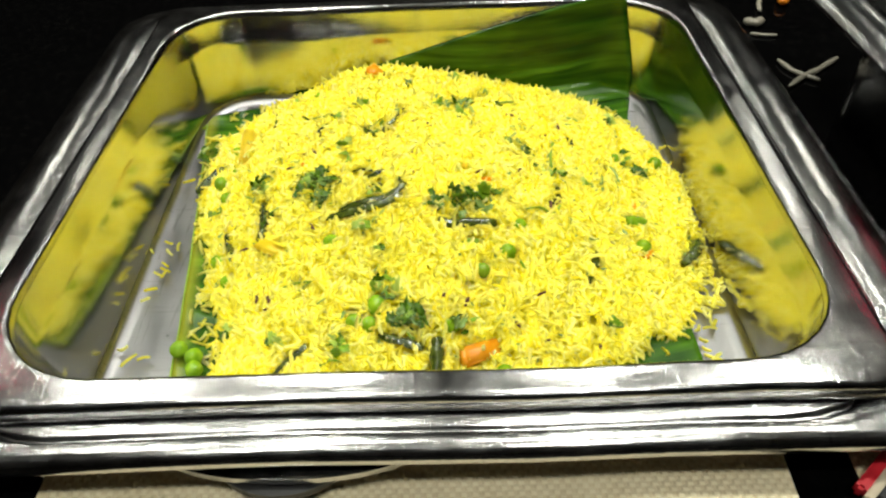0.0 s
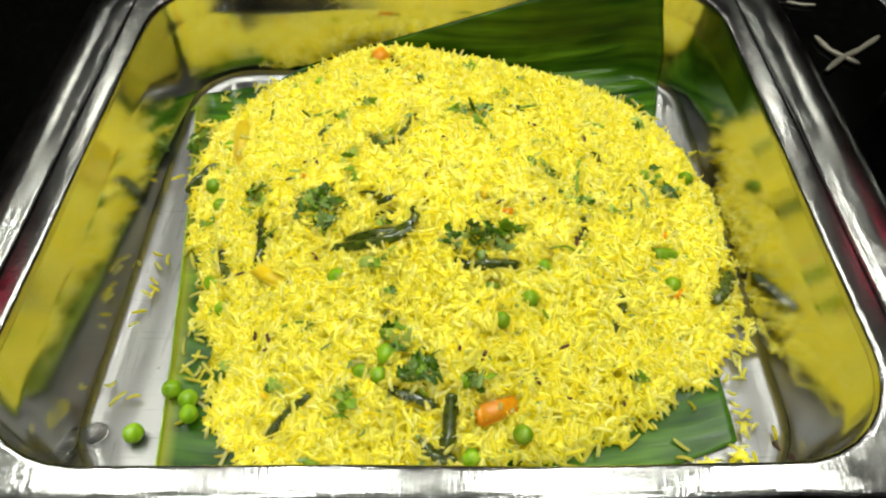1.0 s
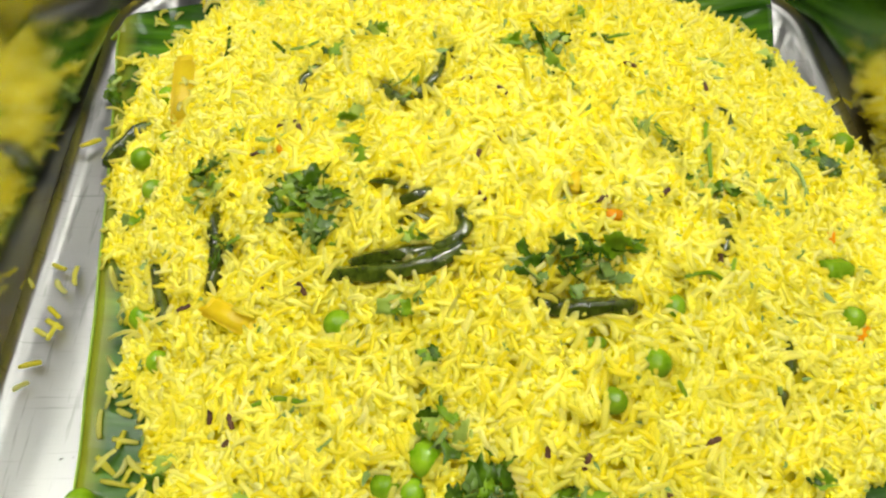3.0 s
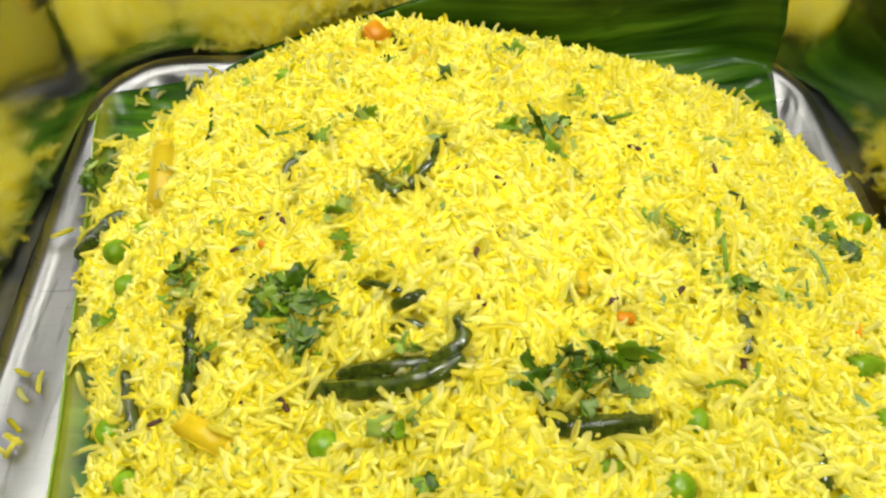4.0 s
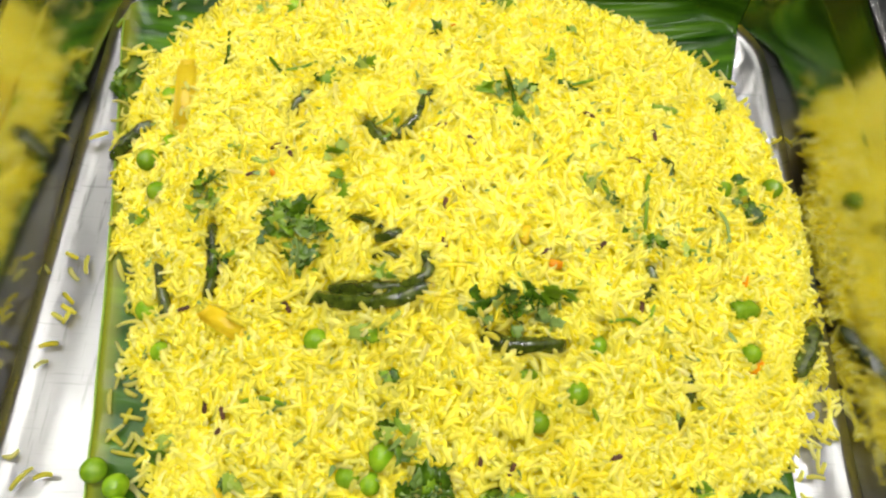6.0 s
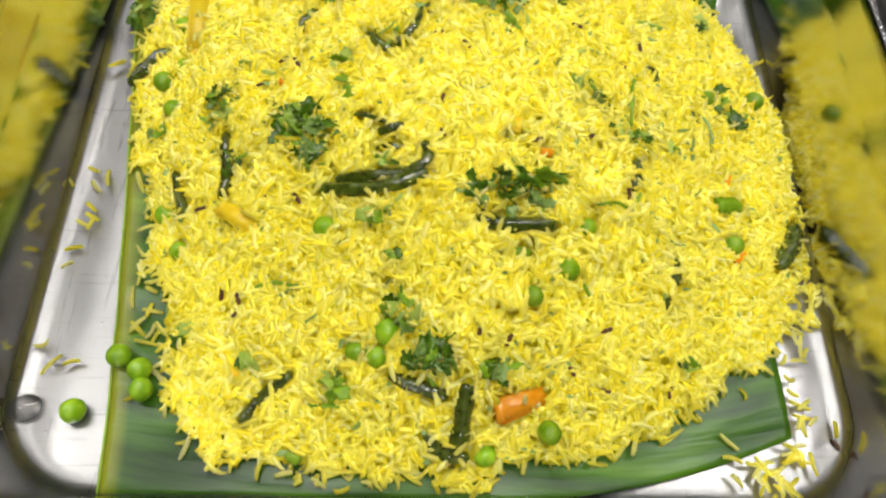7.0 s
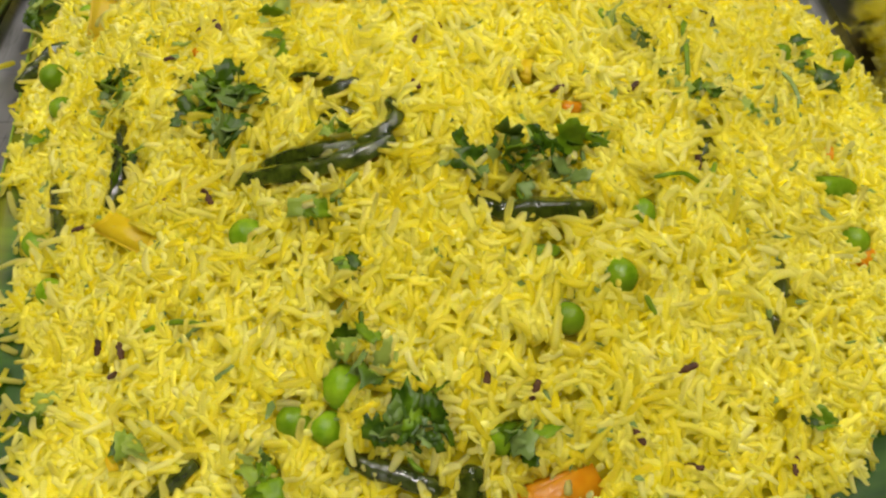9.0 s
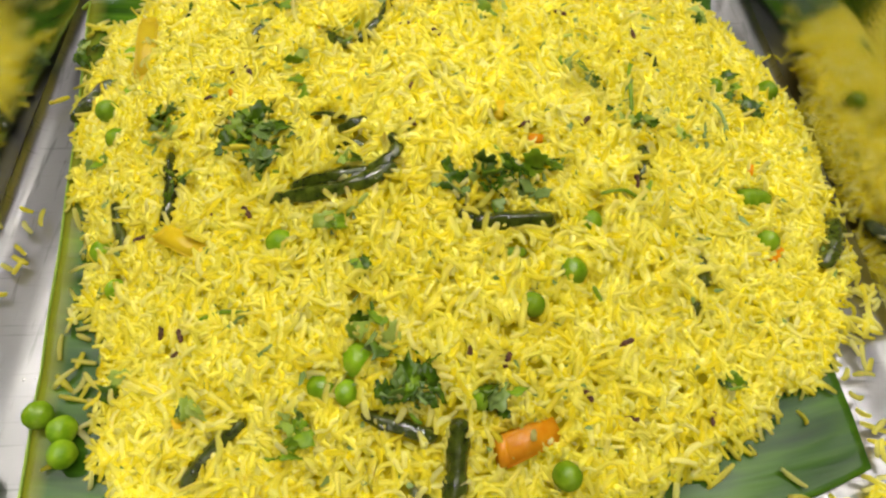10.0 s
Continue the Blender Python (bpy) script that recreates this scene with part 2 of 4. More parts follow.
slab("floor", (-3.0, -3.0, -0.1), (3.0, 4.0, 0.0), CARPET, "dark carpeted floor of the dining room", "floor")
slab("ceiling", (-3.0, -3.0, CEIL), (3.0, 4.0, CEIL + 0.1), CEILING, "dark painted ceiling over the buffet", "ceiling")
slab("wall_north", (-3.0, 4.0, 0.0), (3.0, 4.15, CEIL), WALL, "dark brown panelled wall", "wall")
slab("wall_south", (-3.0, -3.15, 0.0), (3.0, -3.0, CEIL), WALL, "dark brown panelled wall", "wall")
slab("wall_east", (3.0, -3.0, 0.0), (3.15, 4.0, CEIL), WALL, "dark brown panelled wall", "wall")
slab("wall_west", (-3.15, -3.0, 0.0), (-3.0, 4.0, CEIL), WALL, "dark brown panelled wall", "wall")

counter = tagged(new("buffet_counter"), "black polished stone buffet counter with raised front ledge", "counter")
part("top", box("top", (-1.9, -0.008, COUNTER - 0.03), (1.9, 0.85, COUNTER), STONE, 0.002), counter)
part("ledge", box("ledge", (-1.9, -0.34, LEDGE - 0.065), (1.9, -0.012, LEDGE), STONE, 0.002), counter)
part("cabinet", box("cabinet", (-1.88, -0.30, 0.0), (1.88, 0.83, COUNTER - 0.031), WALL), counter)


def ceiling_lamp(x, y):
    n = 32
    verts, faces = [], []
    for r, z in ((0.095, 0.0), (0.12, -0.004), (0.125, 0.012), (0.125, 0.03)):
        verts += [(r * math.cos(6.2832 * i / n), r * math.sin(6.2832 * i / n), z) for i in range(n)]
    for a in range(3):
        faces += [(a * n + i, a * n + (i + 1) % n, (a + 1) * n + (i + 1) % n, (a + 1) * n + i) for i in range(n)]
    lamp = tagged(new("ceiling_lamp"), "unseen round white recessed ceiling lamp, switched on", "lamp", "ceiling lamps over the buffet")
    lamp.location = (x, y, CEIL - 0.03)
    part("housing", mesh_of("housing", verts, faces, HOUSING), lamp)
    part("diffuser", mesh_of("diffuser", [(0.096 * math.cos(6.2832 * i / n), 0.096 * math.sin(6.2832 * i / n), 0.003) for i in range(n)], [tuple(range(n))], GLOW, False), lamp)
    data = bpy.data.lights.new("lamp_light", "AREA")
    data.shape, data.size, data.energy, data.color = "DISK", 0.18, LAMP_WATTS * (0.4 if y > 2 else 0.78 if y > 0.8 else 1.0 if y > 0 else 1.3), (1.0, 0.97, 0.92)
    light = new("lamp_light", data)
    light.matrix_world = pose(x, y, CEIL - 0.032)
    return lamp


for place in LAMP_PLACES:
    ceiling_lamp(*place)


# ---- chafing dish: frame and pan ----
def chafing_frame():
    th = tagged(new("chafing_frame"), "scratched stainless steel chafing dish frame with stepped rim", "chafing dish", "chafing dishes on the counter")
    rows = [(0.004, RIM - 0.016, 0.046), (0.008, RIM - 0.0090, 0.048), (0.0095, RIM - 0.0083, 0.049), (0.012, RIM - 0.0082, 0.05), (0.0185, RIM - 0.0082, 0.052), (0.0197, RIM - 0.0085, 0.052), (0.0204, RIM - 0.0100, 0.052), (0.0211, RIM - 0.0084, 0.053), (0.0222, RIM - 0.0076, 0.053),
            (0.0250, RIM - 0.0074, 0.046), (0.0280, RIM - 0.0082, 0.038), (0.0305, RIM - 0.0102, 0.034), (0.0313, RIM - 0.0120, 0.033), (0.0310, RIM - 0.0132, 0.033), (0.0295, RIM - 0.0138, 0.033), (0.028, RIM - 0.0130, 0.034), (0.006, RIM - 0.0165, 0.047)]
    part("rim_band", lofted("rim_band", rows, STEEL_FRAME, False, 0.0011, True), th)
    wall = [(0.0055, RIM - 0.0170, 0.046), (0.0055, COUNTER + 0.004, 0.046), (0.003, COUNTER + 0.001, 0.044), (-0.02, COUNTER + 0.001, 0.03)]
    body = lofted("water_pan", wall[::-1], STEEL_FRAME, True, 0.0006)
    part("water_pan", body, th, "plain steel water pan under the rim")
    return th


def hotel_pan():
    th = tagged(new("hotel_pan"), "shiny stainless steel food pan with rolled rim, set in the frame", "food pan", "food pans on the counter")
    wall = [(-0.0092, BASE + 0.0050, 0.0360), (-0.0036, RIM - 0.022, 0.041), (-0.0028, RIM - 0.0175, 0.042), (-0.0022, RIM - 0.0160, 0.0425), (-0.0004, RIM - 0.004, 0.044)]
    curve = [(-0.0165, BASE, 0.030), (-0.0138, BASE + 0.0003, 0.032), (-0.0116, BASE + 0.0011, 0.034), (-0.0100, BASE + 0.0027, 0.0352), (-0.0092, BASE + 0.0050, 0.0360)]
    outer = [(0.0008, RIM - 0.012, 0.045), (-0.005, BASE + 0.008, 0.039), (-0.012, BASE - 0.0012, 0.033), (-0.03, BASE - 0.0014, 0.02)]
    part("side_wall", lofted("side_wall", wall, STEEL_WALL, False, 0.0006), th)
    part("shell", lofted("shell", outer, STEEL_WALL, False, 0.0003), th)
    lip = [(-0.0004, RIM - 0.004, 0.044), (0.0001, RIM - 0.0016, 0.0445), (0.0007, RIM - 0.0004, 0.045), (0.0015, RIM, 0.0455), (0.0024, RIM, 0.0458), (0.0100, RIM - 0.0002, 0.022), (0.0112, RIM - 0.0004, 0.017), (0.0124, RIM - 0.0010, 0.013), (0.0131, RIM - 0.0022, 0.012), (0.0133, RIM - 0.0032, 0.012),
           (0.0135, RIM - 0.0060, 0.012), (0.0142, RIM - 0.0066, 0.012), (0.0138, RIM - 0.0070, 0.012), (0.0126, RIM - 0.0060, 0.012), (0.0122, RIM - 0.0030, 0.013), (0.010, RIM - 0.0016, 0.022), (0.0018, RIM - 0.0018, 0.044), (0.0008, RIM - 0.012, 0.045)]
    part("rim", lofted("rim", lip, STEEL_RIM, False, 0.0009), th)
    me = lofted("bottom", curve, STEEL_BOTTOM, True)
    part("bottom", me, th, "brushed steel bottom with scratches")
    return th


frame_main = chafing_frame()
pan_main = hotel_pan()


def frame_handle():
    """The rounded grip tab that peeps out under the front of the rim."""
    def half(name, a, b, z0, z1, mat):
        n = 24
        top = [(a * math.cos(math.pi * i / n), -b * math.sin(math.pi * i / n), z1) for i in range(n + 1)]
        verts = top + [(x, y, z0) for x, y, _ in top]
        m = n + 1
        faces = [tuple(range(m)), tuple(range(2 * m - 1, m - 1, -1))] + [(i, m + i, m + (i + 1) % m, (i + 1) % m) for i in range(m)]
        return mesh_of(name, verts, faces, mat, False)
    plate = part("handle", half("handle", 0.052, 0.0165, 0.0, 0.003, STEEL_FRAME), frame_main, "curved steel grip tab")
    plate.location = (-0.045, -0.0165, RIM - 0.0215)
    # black half-disc drawn in place of the shaded gap below the tab
    tab_shade = part("tab_shade", half("tab_shade", 0.026, 0.0205, 0.0, 0.004, BLACK_CARD), frame_main, "black half-disc standing in for the shade under the tab")
    tab_shade.location = (-0.049, -0.0160, RIM - 0.0270)


frame_handle()

other = Matrix.Translation((0.491, 0.030, 0.0)) @ pose(0, 0, 0, 0, 0, 2.4)
frame_other = copy_thing(frame_main, other)
pan_other = copy_thing(pan_main, other)


# ---- rice ----
HEAP = (0.012, 0.150)   # middle of the heap
ROUND = ((-0.0048, 0.0095), (0.0008, -0.0036), (0.0042, 0.0029), (-0.0043, -0.0024), (0.0007, 0.0012))   # how its outline departs from a circle


def reach(x, y):
    """How far out a place lies on the heap: 0 in the middle, 1 at its edge."""
    dx, dy = x - HEAP[0], y - HEAP[1]
    a = math.atan2(dy, dx)
    edge = 0.1486 + sum(c * math.cos((k + 1) * a) + s * math.sin((k + 1) * a) for k, (c, s) in enumerate(ROUND))
    edge += 0.009 * math.exp(-(((a + 2.28) / 0.26) ** 2)) + 0.005 * math.exp(-(((a + 0.38) / 0.2) ** 2))   # two spilt corners
    return math.hypot(dx, dy) / edge


def mound(x, y):
    """Height of the heap's surface: a steep foot and a rounded, slightly lopsided cone, piled up against the leaf at the back."""
    r = reach(x, y)
    if r >= 1:
        return 0.868
    u, v, k = (x - HEAP[0]) / 0.15, (y - HEAP[1]) / 0.14, 1 - r * r
    cone = k * (0.0821 + 0.0043 * u + 0.0317 * v - 0.0964 * u * u - 0.0075 * u * v - 0.0518 * v * v) - k * k * (0.0436 + 0.0091 * u + 0.0355 * v)
    back = 0.009 * math.exp(-(((x + 0.045) / 0.03) ** 2) - ((y - 0.278) / 0.018) ** 2) - 0.0125 * math.exp(-(((x - 0.055) / 0.05) ** 2) - ((y - 0.265) / 0.032) ** 2)
    lumps = 0.0022 * noise.noise((x * 34, y * 34, 2.0)) + 0.0022 * noise.noise((x * 95, y * 95, 7.0))
    return 0.868 + 0.017 * (1 - r ** 7) + cone + (back + lumps) * (1 - r ** 6)


def grain_mesh(name, places, mat, seed):
    """Many long rice grains in one mesh; places are (position, direction, length, radius, bend)."""
    sides, steps = 6, 5
    ts = np.linspace(-1, 1, steps)
    prof = np.array([0.80, 0.98, 1.0, 0.98, 0.76])
    verts, faces = [], []
    pos, dirs, lens, rads, bends = (np.array(v) for v in zip(*places))
    up = np.array([0, 0, 1.0])
    side = np.cross(dirs, up)
    side /= np.linalg.norm(side, axis=1)[:, None] + 1e-9
    top = np.cross(side, dirs)
    n = len(pos)
    rng = np.random.default_rng(seed)
    twist = rng.uniform(0, 6.28, n)
    bdir = np.cos(twist)[:, None] * side + np.sin(twist)[:, None] * top
    swell = rng.uniform(0.84, 1.14, (n, steps))
    out = np.empty((n, steps * sides + 2, 3))
    for k, t in enumerate(ts):
        c = pos + dirs * (lens * 0.5 * t * 0.94)[:, None] + bdir * (bends * (t * t - 0.4))[:, None]
        for s in range(sides):
            a = 2 * math.pi * s / sides
            out[:, k * sides + s] = c + (rads * prof[k] * swell[:, k])[:, None] * (math.cos(a) * side + 0.86 * math.sin(a) * top)
    for e, t in ((0, -1), (1, 1)):
        out[:, steps * sides + e] = pos + dirs * (lens * 0.5 * t * 1.01)[:, None] + bdir * (bends * 0.6)[:, None]
    quads = [(k * sides + s, (k + 1) * sides + s, (k + 1) * sides + (s + 1) % sides, k * sides + (s + 1) % sides) for k in range(steps - 1) for s in range(sides)]
    tips = [(steps * sides, s, (s + 1) % sides) for s in range(sides)] + [(steps * sides + 1, (steps - 1) * sides + (s + 1) % sides, (steps - 1) * sides + s) for s in range(sides)]
    nv = steps * sides + 2
    base = (np.arange(n) * nv)[:, None, None]
    q = (np.array(quads)[None] + base).reshape(-1)
    tr = (np.array(tips)[None] + base).reshape(-1)
    me = bpy.data.meshes.new(name)
    me.vertices.add(n * nv)
    me.vertices.foreach_set("co", out.reshape(-1).astype(np.float32))
    loops = np.concatenate([q, tr]).astype(np.int32)
    nq, nt_ = len(q) // 4, len(tr) // 3
    me.loops.add(len(loops))
    me.loops.foreach_set("vertex_index", loops)
    me.polygons.add(nq + nt_)
    me.polygons.foreach_set("loop_start", np.concatenate([np.arange(nq) * 4, nq * 4 + np.arange(nt_) * 3]).astype(np.int32))
    me.polygons.foreach_set("use_smooth", np.ones(nq + nt_, dtype=bool))
    me.materials.append(mat)
    me.update(calc_edges=True)
    me.validate()
    return me


NESTS = {}   # places where a bean, pea or chunk lies in the heap, by 4 mm cell: (x, y, radius)


def nest(x, y, r):
    for i in (-1, 0, 1):
        for j in (-1, 0, 1):
            NESTS.setdefault((int(x // 0.004) + i, int(y // 0.004) + j), []).append((x, y, r))


def nested(x, y):
    return any(math.hypot(x - a, y - b) < r for a, b, r in NESTS.get((int(x // 0.004), int(y // 0.004)), ()))


def unit(az, pitch):
    return (math.cos(az) * math.cos(pitch), math.sin(az) * math.cos(pitch), math.sin(pitch))


def heap_grains(count):
    rng = random.Random(4)
    places = []
    while len(places) < count:
        x, y = rng.uniform(-0.160, 0.168), rng.uniform(0.004, 0.292)
        r = reach(x, y)
        edge = 0.945 + 0.07 * noise.noise((x * 45, y * 45, 4.0)) + 0.03 * noise.noise((x * 130, y * 130, 1.0))
        if r > edge + abs(rng.gauss(0, 0.022)):
            continue
        if y > 0.284 - 0.16 * max(0.0, x - 0.01) + 0.006 * noise.noise((x * 30, 1.0, 1.0)):
            continue
        az = rng.uniform(0, 6.283)
        length = rng.choice((0.0036, 0.0052, 0.0066, 0.0078, 0.0090, 0.0104)) * rng.uniform(0.88, 1.12)
        e = 0.004
        slope = (mound(x + e * math.cos(az), y + e * math.sin(az)) - mound(x - e * math.cos(az), y - e * math.sin(az))) / (2 * e)
        pitch = math.atan(max(-1.0, min(1.0, slope))) + rng.gauss(0, 0.40)
        z = max(0.8698, mound(x, y) + rng.uniform(-0.0042, 0.0016))
        if rng.random() < 0.10:
            pitch += rng.choice((-1, 1)) * rng.uniform(0.4, 1.0)
            z += rng.uniform(0.0006, 0.0026)
        way = unit(az, pitch)
        if z > mound(x, y) - 0.0030 and any(nested(x + way[0] * f * length, y + way[1] * f * length) for f in (-0.28, 0.0, 0.28)):
            continue
        places.append(((x, y, z), way, length, rng.uniform(0.00068, 0.00098), rng.choice((0.0002, 0.0005, 0.0010, 0.0016, 0.0025))))
    return places


def rice_bed():
    nx, ny = 90, 84
    verts, faces, ids = [], [], {}
    for i in range(nx + 1):
        for j in range(ny + 1):
            x, y = -0.160 + 0.33 * i / nx, 0.004 + 0.282 * j / ny
            if reach(x, y) < 0.96:
                ids[i, j] = len(verts)
                verts.append((x, y, max(0.8684, mound(x, y) - 0.0016)))
    for i in range(nx):
        for j in range(ny):
            q = [(i, j), (i + 1, j), (i + 1, j + 1), (i, j + 1)]
            if all(k in ids for k in q):
                faces.append(tuple(ids[k] for k in q))
    return mesh_of("packed_rice", verts, faces, RICE_BED)


def loose_grains():
    rng = random.Random(9)
    spots = [(-0.1516, 0.1321, 1), (-0.1415, 0.1137, 4), (-0.1456, 0.1012, 2), (-0.148, 0.0658, 1), (-0.1468, 0.053, 2), (-0.1435, 0.1312, 3), (0.1404, 0.0693, 7), (0.1358, 0.0547, 2), (0.1392, 0.0409, 7), (0.1312, 0.0264, 9), (0.1171, 0.0200, 12), (0.124, 0.0190, 8),
             (0.146, 0.082, 12), (0.151, 0.095, 10), (-0.1324, 0.2654, 5), (-0.1141, 0.276, 5), (-0.126, 0.252, 8), (-0.138, 0.238, 10), (-0.098, 0.272, 8), (0.1248, 0.258, 1), (0.1303, 0.260, 1), (0.1343, 0.252, 2), (-0.1176, 0.0811, 5), (-0.110, 0.072, 4), (-0.0918, 0.0271, 1), (-0.102, 0.048, 2), (0.108, 0.030, 1)]
    places = []
    for x, y, n in spots:
        for _ in range(n):
            px, py = x + rng.gauss(0, 0.0035), y + rng.gauss(0, 0.0035)
            places.append(((px, py, 0.8692 + rng.uniform(0, 0.0012)), unit(rng.uniform(0, 6.28), rng.gauss(0, 0.08)), rng.uniform(0.0045, 0.0095), rng.uniform(0.0008, 0.001), rng.uniform(0, 0.0012)))
    return places


tagged(new("scattered_rice", grain_mesh("scattered_rice", loose_grains(), RICE, 5)), "stray yellow rice grains on the pan bottom and leaf", "rice", kind="stuff")


def tube(name, pts, radius, mat, sides=10, flat=0.8, ends=0.35, ridge=0.0, seed=0):
    """A bent, tapered pod along points."""
    pts = [Vector(p) for p in pts]
    fine = []
    for a in range(len(pts) - 1):
        p0, p1, p2, p3 = pts[max(a - 1, 0)], pts[a], pts[a + 1], pts[min(a + 2, len(pts) - 1)]
        for i in range(6):
            t = i / 6
            fine.append(0.5 * (2 * p1 + (p2 - p0) * t + (2 * p0 - 5 * p1 + 4 * p2 - p3) * t * t + (3 * p1 - p0 - 3 * p2 + p3) * t ** 3))
    fine.append(pts[-1])
    verts, faces, m = [], [], len(fine)
    for k, p in enumerate(fine):
        d = (fine[min(k + 1, m - 1)] - fine[max(k - 1, 0)]).normalized()
        side = d.cross(Vector((0, 0, 1)))
        side = side.normalized() if side.length > 1e-4 else Vector((1, 0, 0))
        top = side.cross(d)
        f = k / (m - 1)
        taper = ends + (1 - ends) * min(1.0, 5 * f, 5 * (1 - f)) ** 0.5
        taper *= 1 + 0.09 * math.sin(f * 19 + seed) + 0.05 * noise.noise((f * 9, seed, 0))
        for s in range(sides):
            a = 2 * math.pi * s / sides
            w = radius * taper * (1 + ridge * math.cos(4 * a) + 2.4 * ridge * noise.noise((k * 0.55, 1.6 * math.cos(a) + seed, 1.6 * math.sin(a))))
            verts.append(p + side * (w * math.cos(a)) + top * (w * flat * math.sin(a)))
    for k in range(m - 1):
        for s in range(sides):
            faces.append((k * sides + s, (k + 1) * sides + s, (k + 1) * sides + (s + 1) % sides, k * sides + (s + 1) % sides))
    faces += [tuple(range(sides)), tuple((m - 1) * sides + s for s in range(sides))[::-1]]
    return mesh_of(name, verts, faces, mat)


# ---- banana leaf ----
def pan_limit(x, h):
    """The far inner surface of the pan, at a place across it and a height over its bottom."""
    if h < 0.005:
        f = (1 - h / 0.005) ** 2
        off, r = -0.0092 - 0.0073 * f, 0.036 - 0.006 * f
    else:
        f = min(1.0, (h - 0.005) / 0.055)
        off, r = -0.0092 + 0.0088 * f, 0.036 + 0.008 * f
    over = max(0.0, abs(x) - (OPEN_W / 2 + off - r))
    return OPEN_L + off - r + math.sqrt(max(0.0, r * r - over * over))


def banana_leaf():
    nu, nv = 90, 150
    verts, faces, veins = [], [], []
    zb = BASE + 0.0014
    for i in range(nu + 1):
        u = i / nu
        near = (-0.116 + 0.2473 * u, 0.010 + 0.024 * max(0.0, (u - 0.55) / 0.45) ** 1.9)
        flat_end = 0.269 + 0.013 * min(1.0, u * 4)
        s = max(0.0, (u - 0.16) / 0.84)
        height = 0.0675 * (1 - (1 - s) ** 1.2)
        rb, full = 0.012, radians(78)
        if height < rb * (1 - math.cos(full)):
            total = rb * math.acos(1 - height / rb) if height > 0 else 0.0
        else:
            total = rb * full + (height - rb * (1 - math.cos(full))) / math.sin(full)
        flat = flat_end - near[1]
        for j in range(nv + 1):
            v = j / nv
            d = (flat + total) * v
            if d < flat:
                y, z = near[1] + d, zb
            else:
                a = min((d - flat) / rb, full)
                y = flat_end + rb * math.sin(a) + max(0.0, d - flat - rb * full) * math.cos(full)
                z = zb + rb * (1 - math.cos(a)) + max(0.0, d - flat - rb * full) * math.sin(full)
            left = -0.116 - 0.0375 * max(0.0, min(1.0, y / 0.27)) ** 1.25
            right = 0.1313 + 0.0035 * max(0.0, min(1.0, (y - 0.08) / 0.155)) + 0.009 * max(0.0, min(1.0, (y - 0.24) / 0.035)) - 0.008 * max(0.0, min(1.0, (z - zb - 0.02) / 0.045))
            x = left + (right - left) * u
            far = max(0.0, min(1.0, (d - 0.20) / 0.06)) * min(1.0, u * 2.5)
            ph = 2 * math.pi * (d + 0.012 * u) / (0.0098 + 0.0012 * noise.noise((d * 20, 0.3, 8.0)))
            pleat = (math.sin(ph) - 0.45 * math.sin(2 * ph)) * 0.0024 * far * max(0.0, min(1.0, (1.0 - u) * 9))
            wave = pleat + 0.0006 * noise.noise((d * 70 + 0.6 * math.sin(u * 3), u * 1.2, 3.0)) * min(1.0, (1.02 - u) * 12) + 0.0009 * (1 - 0.6 * far) * noise.noise((x * 22, d * 40, 5.0)) + 0.0009
            up = max(0.0, min(1.0, (d - flat) / (rb * full)))
            y -= wave * 1.3 * up
            z += wave * (1 - up)
            y = min(y, pan_limit(x, z - BASE) - 0.0014)
            verts.append((x, y, z))
            veins.append((u, d + 0.03 * u, 0.0))
    for i in range(nu):
        for j in range(nv):
            a = i * (nv + 1) + j
            faces.append((a, a + nv + 1, a + nv + 2, a + 1))
    me = mesh_of("banana_leaf", verts, faces, LEAF)
    att = me.attributes.new("vein", "FLOAT_VECTOR", "POINT")
    att.data.foreach_set("vector", np.array(veins, dtype=np.float32).reshape(-1))
    ob = new("banana_leaf", me)
    solid = ob.modifiers.new("thickness", "SOLIDIFY")
    solid.thickness, solid.offset = 0.0004, -1
    part("cut_edge", tube("cut_edge", [Vector(verts[j]) + Vector((-0.0002, 0, 0.0002)) for j in range(0, nv + 1, 6)], 0.0005, HERB_PALE, 6, 1.0, 1.0), ob, "pale cut edge of the leaf")
    return tagged(ob, "fresh green banana leaf lining the pan, corner against rim", "leaf")


banana_leaf()


# ---- vegetables ----
def pea_mesh(seed):
    bm = bmesh.new()
    bmesh.ops.create_icosphere(bm, subdivisions=3, radius=0.0044)
    for v in bm.verts:
        d = v.co.normalized()
        f = 1 + 0.05 * noise.noise(d * 1.6 + Vector((seed, 0, 0))) + 0.02 * noise.noise(d * 5 + Vector((0, seed, 0)))
        if seed % 2:
            f -= 0.10 * math.exp(-((d - Vector((0.2, -0.3, 0.93)).normalized()).length / 0.33) ** 2)
        v.co = d * 0.0044 * f
    me = bpy.data.meshes.new("pea")
    bm.to_mesh(me)
    bm.free()
    me.materials.append(PEA)
    me.shade_smooth()
    return me


PEA_MESHES = [pea_mesh(s) for s in range(4)]


def pea(x, y, sink=0.3, size=1.0, k=0, label="shiny green pea half sunk in the rice", floor=None):
    z = (mound(x, y) if floor is None else floor) + 0.0044 * size * (1 - 2 * sink)
    if floor is None:
        nest(x, y, 0.0030 * size)
    ob = new("pea", PEA_MESHES[k % 4])
    ob.matrix_world = pose(x, y, z, 31 * k, 17 * k, 47 * k) @ Matrix.Diagonal((size, size * 0.96, size * 0.92, 1))
    return tagged(ob, label, "pea", "peas in the rice")


